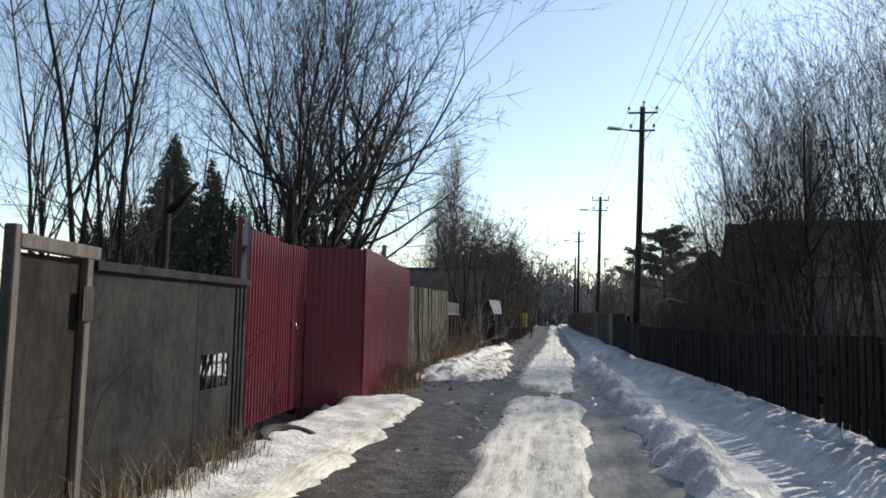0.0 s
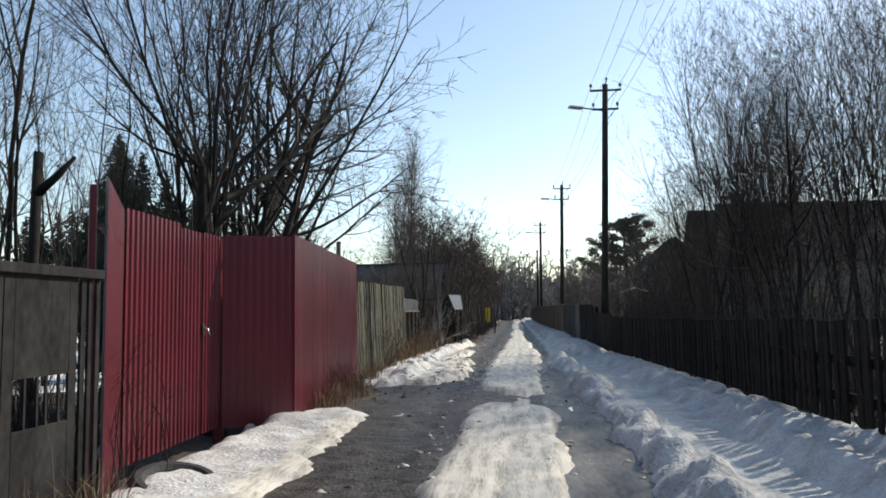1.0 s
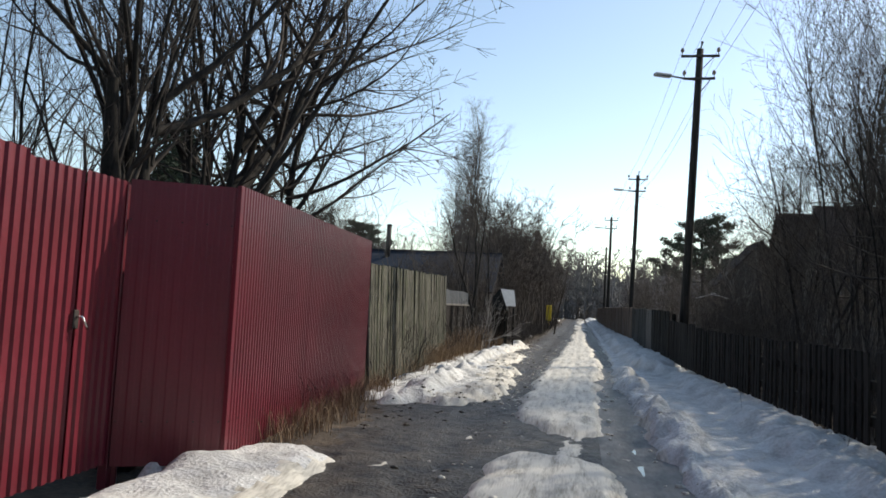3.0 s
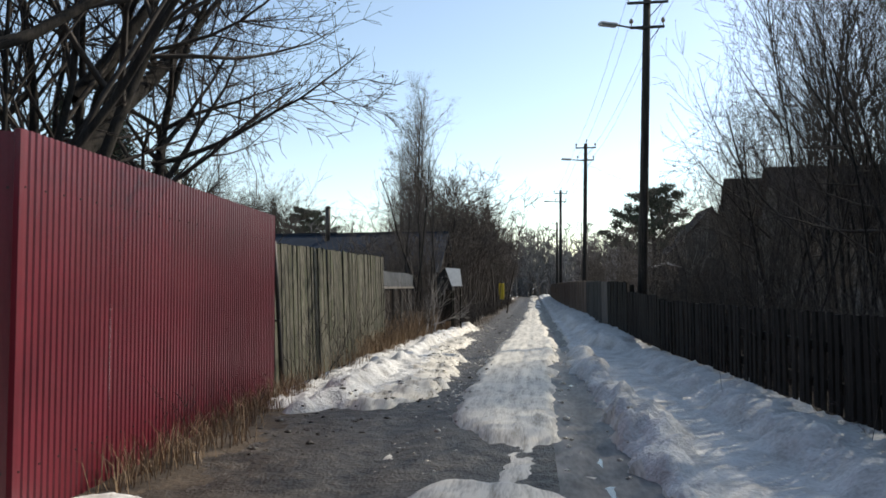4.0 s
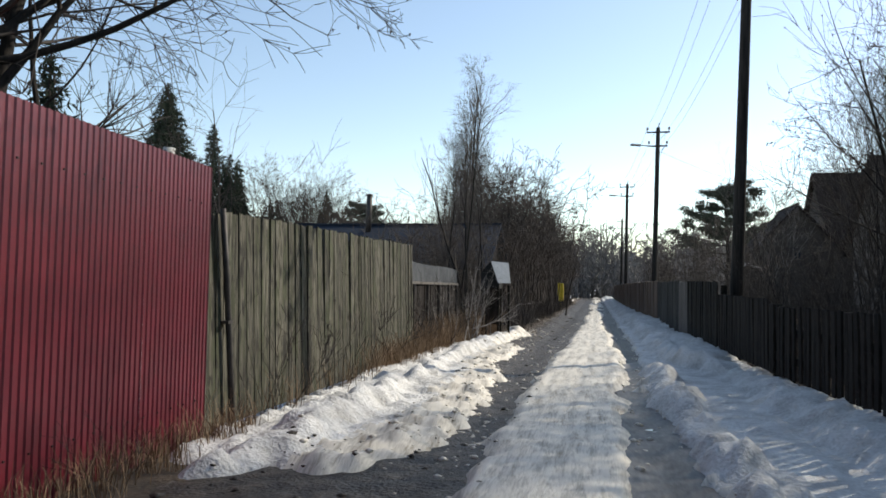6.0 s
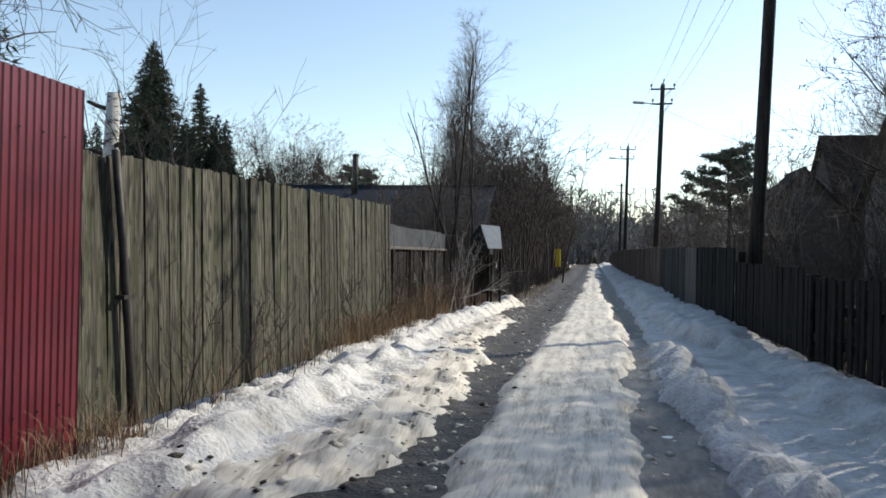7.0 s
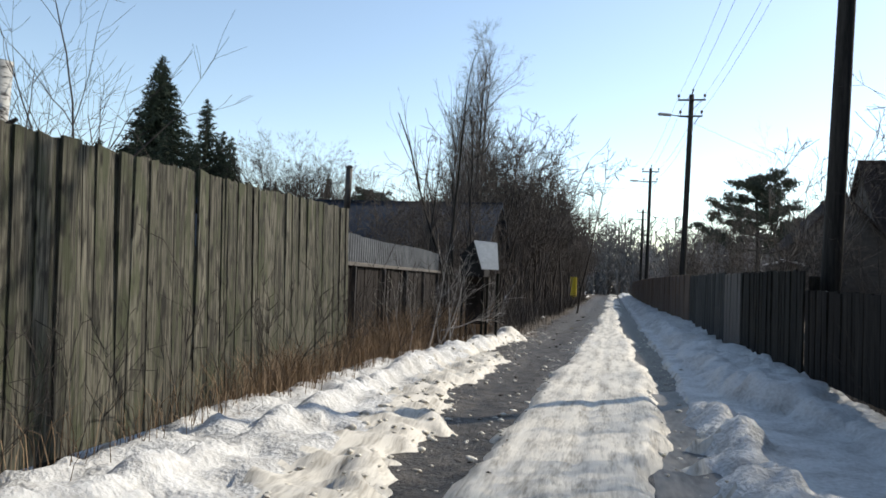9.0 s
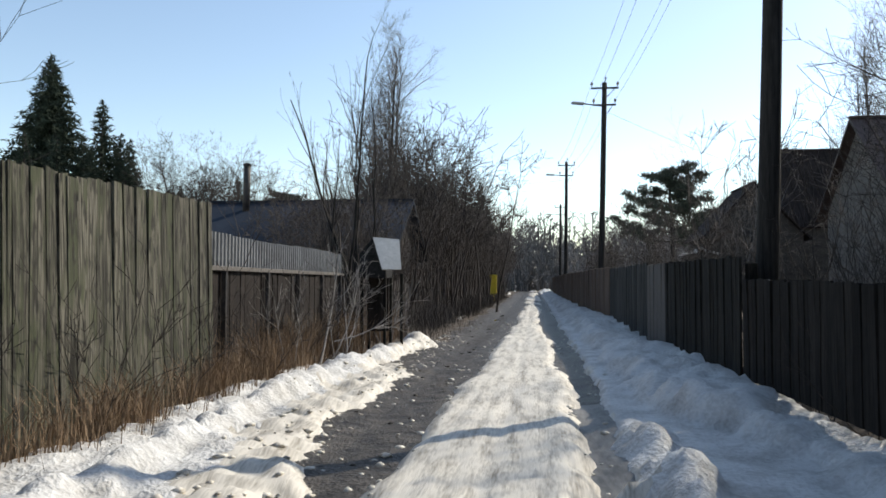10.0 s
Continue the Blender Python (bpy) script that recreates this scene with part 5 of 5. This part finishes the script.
for i, (x, y) in enumerate(((-6.2, -1.0), (-5.4, -4.5), (-7.0, -7.5), (6.0, -4.0), (7.5, -1.5), (5.6, -8.0))):
    plant_tree(slim, x, y, -0.1, "unseen slender spruce added behind the camera to block sky light", "spruce", "spruces", turn=i * 59, scale=0.8)

# ---- weeds, dry grass, fallen branches ----
def blades(name, label, spots, count, tall, seed, mat=DRY_GRASS, clump=0.09):
    r = np.random.default_rng(seed)
    base = np.array(spots)[r.integers(len(spots), size=count)] + np.concatenate([r.normal(0, clump, (count, 2)), np.zeros((count, 1))], 1)
    h = tall * r.uniform(0.35, 1.15, count)
    d = r.normal(0, 0.30, (count, 2)) * h[:, None]
    w = r.normal(0, 1, (count, 2))
    w *= (0.0035 / np.linalg.norm(w, axis=1))[:, None]
    w = np.concatenate([w, np.zeros((count, 1))], 1)
    m = base + np.concatenate([d * 0.3, (h * 0.6)[:, None]], 1)
    t = base + np.concatenate([d, h[:, None] * r.uniform(0.75, 1.0, (count, 1))], 1)
    v = np.stack([base - w, base + w, m + w * 0.8, m - w * 0.8, t + w * 0.2, t - w * 0.2], 1).reshape(-1, 3)
    f = np.array([(0, 1, 2, 3), (3, 2, 4, 5)])
    return tagged(new(name, mesh_of(name, v, (np.arange(count)[:, None, None] * 6 + f[None]).reshape(-1, 4), mat)), label, "dry grass", kind="stuff")
r = np.random.default_rng(170)
blades("dry_grass", "rusty brown dry grass along the foot of the slab fence", [(-3.22 + r.normal(0, 0.14), y, -0.10) for y in np.concatenate([r.normal(21.6, 0.35, 12), r.normal(22.8, 0.3, 26), r.normal(24.3, 0.35, 30), r.normal(25.6, 0.4, 26)])], 2300, 0.56, 171)
blades("dry_grass", "sparse dry stalks before the slab fence", [(-3.3 + r.normal(0, 0.14), y, -0.10) for y in r.uniform(16.4, 21.5, 60)], 260, 0.5, 175)
blades("undergrowth", "dark dry undergrowth behind the picket fence", [(x, y, -0.12) for x, y in zip(r.uniform(3.2, 7.5, 300), r.uniform(1, 30, 300))], 9000, 1.1, 176, TWIG, 0.35)
blades("dry_grass", "dry grass and weeds at the end of the red fence", [(-2.95 - 0.05 * (y - 12.4) + r.normal(0, 0.14), y, -0.06) for y in np.arange(12.4, 17.0, 0.16)], 1300, 0.32, 172)
blades("dry_grass", "brown dry weeds before the low banded fence", [(-3.4 + r.normal(0, 0.22), y, -0.08) for y in np.arange(25.4, 34.0, 0.15)], 4200, 0.75, 173)
blades("dry_grass", "dry weeds along the old grey fence", [(-2.9 + r.normal(0, 0.05), y, -0.06) for y in np.arange(2.5, 7.0, 0.2)], 1200, 0.42, 174)
blades("undergrowth", "dark dead weeds and brush along the thicket", [(x, y, -0.14) for x, y in zip(-2.25 - np.abs(r.normal(0, 0.8, 700)), r.uniform(32.5, 75, 700))], 11000, 0.8, 177, TWIG, 0.22)
blades("undergrowth", "dark dead weeds behind the old grey fence", [(x, y, -0.12) for x, y in zip(r.uniform(-5.5, -3.6, 200), r.uniform(2, 8.5, 200))], 6000, 1.3, 178, TWIG, 0.25)
weed = bare_tree(ring_of_stems(7, 180, 0.22, 1.5, 0.007, 0.12), dict(BUSH, kids=(0, 4, 2, 0)), 181, TWIG, TWIG, apart=False)
for i, (x, y, s) in enumerate(((-3.42, 17.9, 0.95), (-3.45, 18.6, 0.8), (-3.38, 19.6, 0.85), (-3.4, 21.2, 1.0), (-3.36, 22.6, 1.05), (-3.3, 23.4, 1.1), (-3.35, 24.3, 0.9), (-3.3, 25.5, 1.0), (-3.5, 26.6, 1.1), (-3.05, 14.9, 0.45), (-2.95, 13.4, 0.5), (-3.2, 27.6, 1.0), (-3.55, 28.3, 1.2), (-3.0, 28.8, 0.9), (-3.4, 29.6, 1.15), (-3.1, 30.6, 1.0), (-3.5, 31.4, 1.25), (-3.0, 32.2, 1.0), (-3.3, 33.0, 1.2), (-2.9, 34.0, 1.1), (-3.2, 35.2, 1.3), (-2.8, 36.6, 1.1), (-3.0, 38.0, 1.3))):
    plant_tree(weed, x, y, -0.1, "tall brown dead weed stalks against the fence", "weed", "weed stalks", turn=i * 47, scale=s, name="weed")
pale = bare_tree([(0, 0, 0, 0.15, 0.1, 1, 1.7, 0.022), (0.1, 0.1, 0, 0.5, -0.1, 0.8, 1.4, 0.016), (-0.3, 0.1, 0, -0.1, 0.1, 1, 1.2, 0.014), (0.2, 0.1, 0.4, 1.0, 0.2, 0.25, 1.3, 0.012)], dict(BUSH, kids=(0, 5, 3, 0)), 191, PALE_TWIG, PALE_TWIG, apart=False)
for i, (x, y, s) in enumerate(((-3.0, 27.3, 0.9), (-2.85, 28.2, 0.75), (-3.2, 26.5, 0.6), (-2.9, 31.0, 0.7), (-3.1, 28.9, 0.8))):
    plant_tree(pale, x, y, -0.05, "pale leafless shrub with whitish crooked stems", "shrub", "pale shrubs", turn=i * 80, scale=s, name="shrub")

# worn tyre lying in the snow by the gate
tyre = thing("tyre", "worn black tyre half sunk in the snow bank", "tyre", "", pose(-2.80, 7.72, 0.0, 14, 6, 35))
bm = bmesh.new()
N, K = 28, 10
rings = [[bm.verts.new(((0.27 + 0.075 * math.cos(b) * (1.0 if math.cos(b) < 0.6 else 0.95 + 0.05 * (i % 2))) * math.cos(t0), (0.27 + 0.075 * math.cos(b)) * math.sin(t0), 0.085 * math.sin(b))) for b in [2 * math.pi * j / K for j in range(K)]] for i, t0 in enumerate([2 * math.pi * i / N for i in range(N)])]
for i in range(N):
    for j in range(K):
        bm.faces.new((rings[i][j], rings[(i + 1) % N][j], rings[(i + 1) % N][(j + 1) % K], rings[i][(j + 1) % K]))
me = bpy.data.meshes.new("casing")
bm.to_mesh(me)
bm.free()
me.materials.append(RUBBER)
part("casing", me, tyre)

# ---- far woods ----
def far_woods(name, label, x0, x1, y0, y1, count, tall, seed, fan=9):
    r = np.random.default_rng(seed)
    segs = []
    for i in range(count):
        x, y, h = r.uniform(x0, x1), r.uniform(y0, y1), tall * r.uniform(0.55, 1.1)
        segs.append((x, y, -0.5, x + r.normal(0, 0.3), y, h, 0.16, 0.04))
        for _ in range(fan):
            z = h * r.uniform(0.05, 0.95)
            a, L = r.uniform(0, 6.28), (1 - z / h * 0.75) * h * 0.24
            px, py, pz = x + math.cos(a) * L, y + math.sin(a) * L, z + L * r.uniform(0.4, 1.5)
            segs.append((x, y, z, px, py, pz, 0.10, 0.05))
            for _ in range(3):
                segs.append((px, py, pz, px + r.normal(0, L * 0.5), py + r.normal(0, L * 0.4), pz + L * r.uniform(0.0, 0.8), 0.07, 0.04))
    return tagged(new(name, mesh_of(name, *tubes(segs, 3), TWIG_HAZED)), label, "woods", kind="stuff")
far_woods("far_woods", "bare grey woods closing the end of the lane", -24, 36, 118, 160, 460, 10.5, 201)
far_woods("far_woods", "low grey brush at the end of the lane", -9, 12, 112, 128, 70, 4.0, 206)
far_woods("far_woods", "bare grey woods far beyond the fields", -200, 220, 190, 290, 420, 17, 202, 6)
far_woods("far_woods", "bare trees behind the yards", -60, -18, 84, 120, 90, 9, 203)
far_woods("far_woods", "bare undergrowth behind the yards across the lane", 3.5, 40, 84, 120, 230, 6.0, 204)
far_woods("far_woods", "low undergrowth behind the houses", 16, 60, 70, 95, 80, 6.5, 205)
# added out of sight: screens the low sky that brightens the gate wing
far_woods("far_woods", "unseen bare trees added behind the start of the lane to screen the sky", -30, 30, -46, -18, 170, 12, 207, 7)
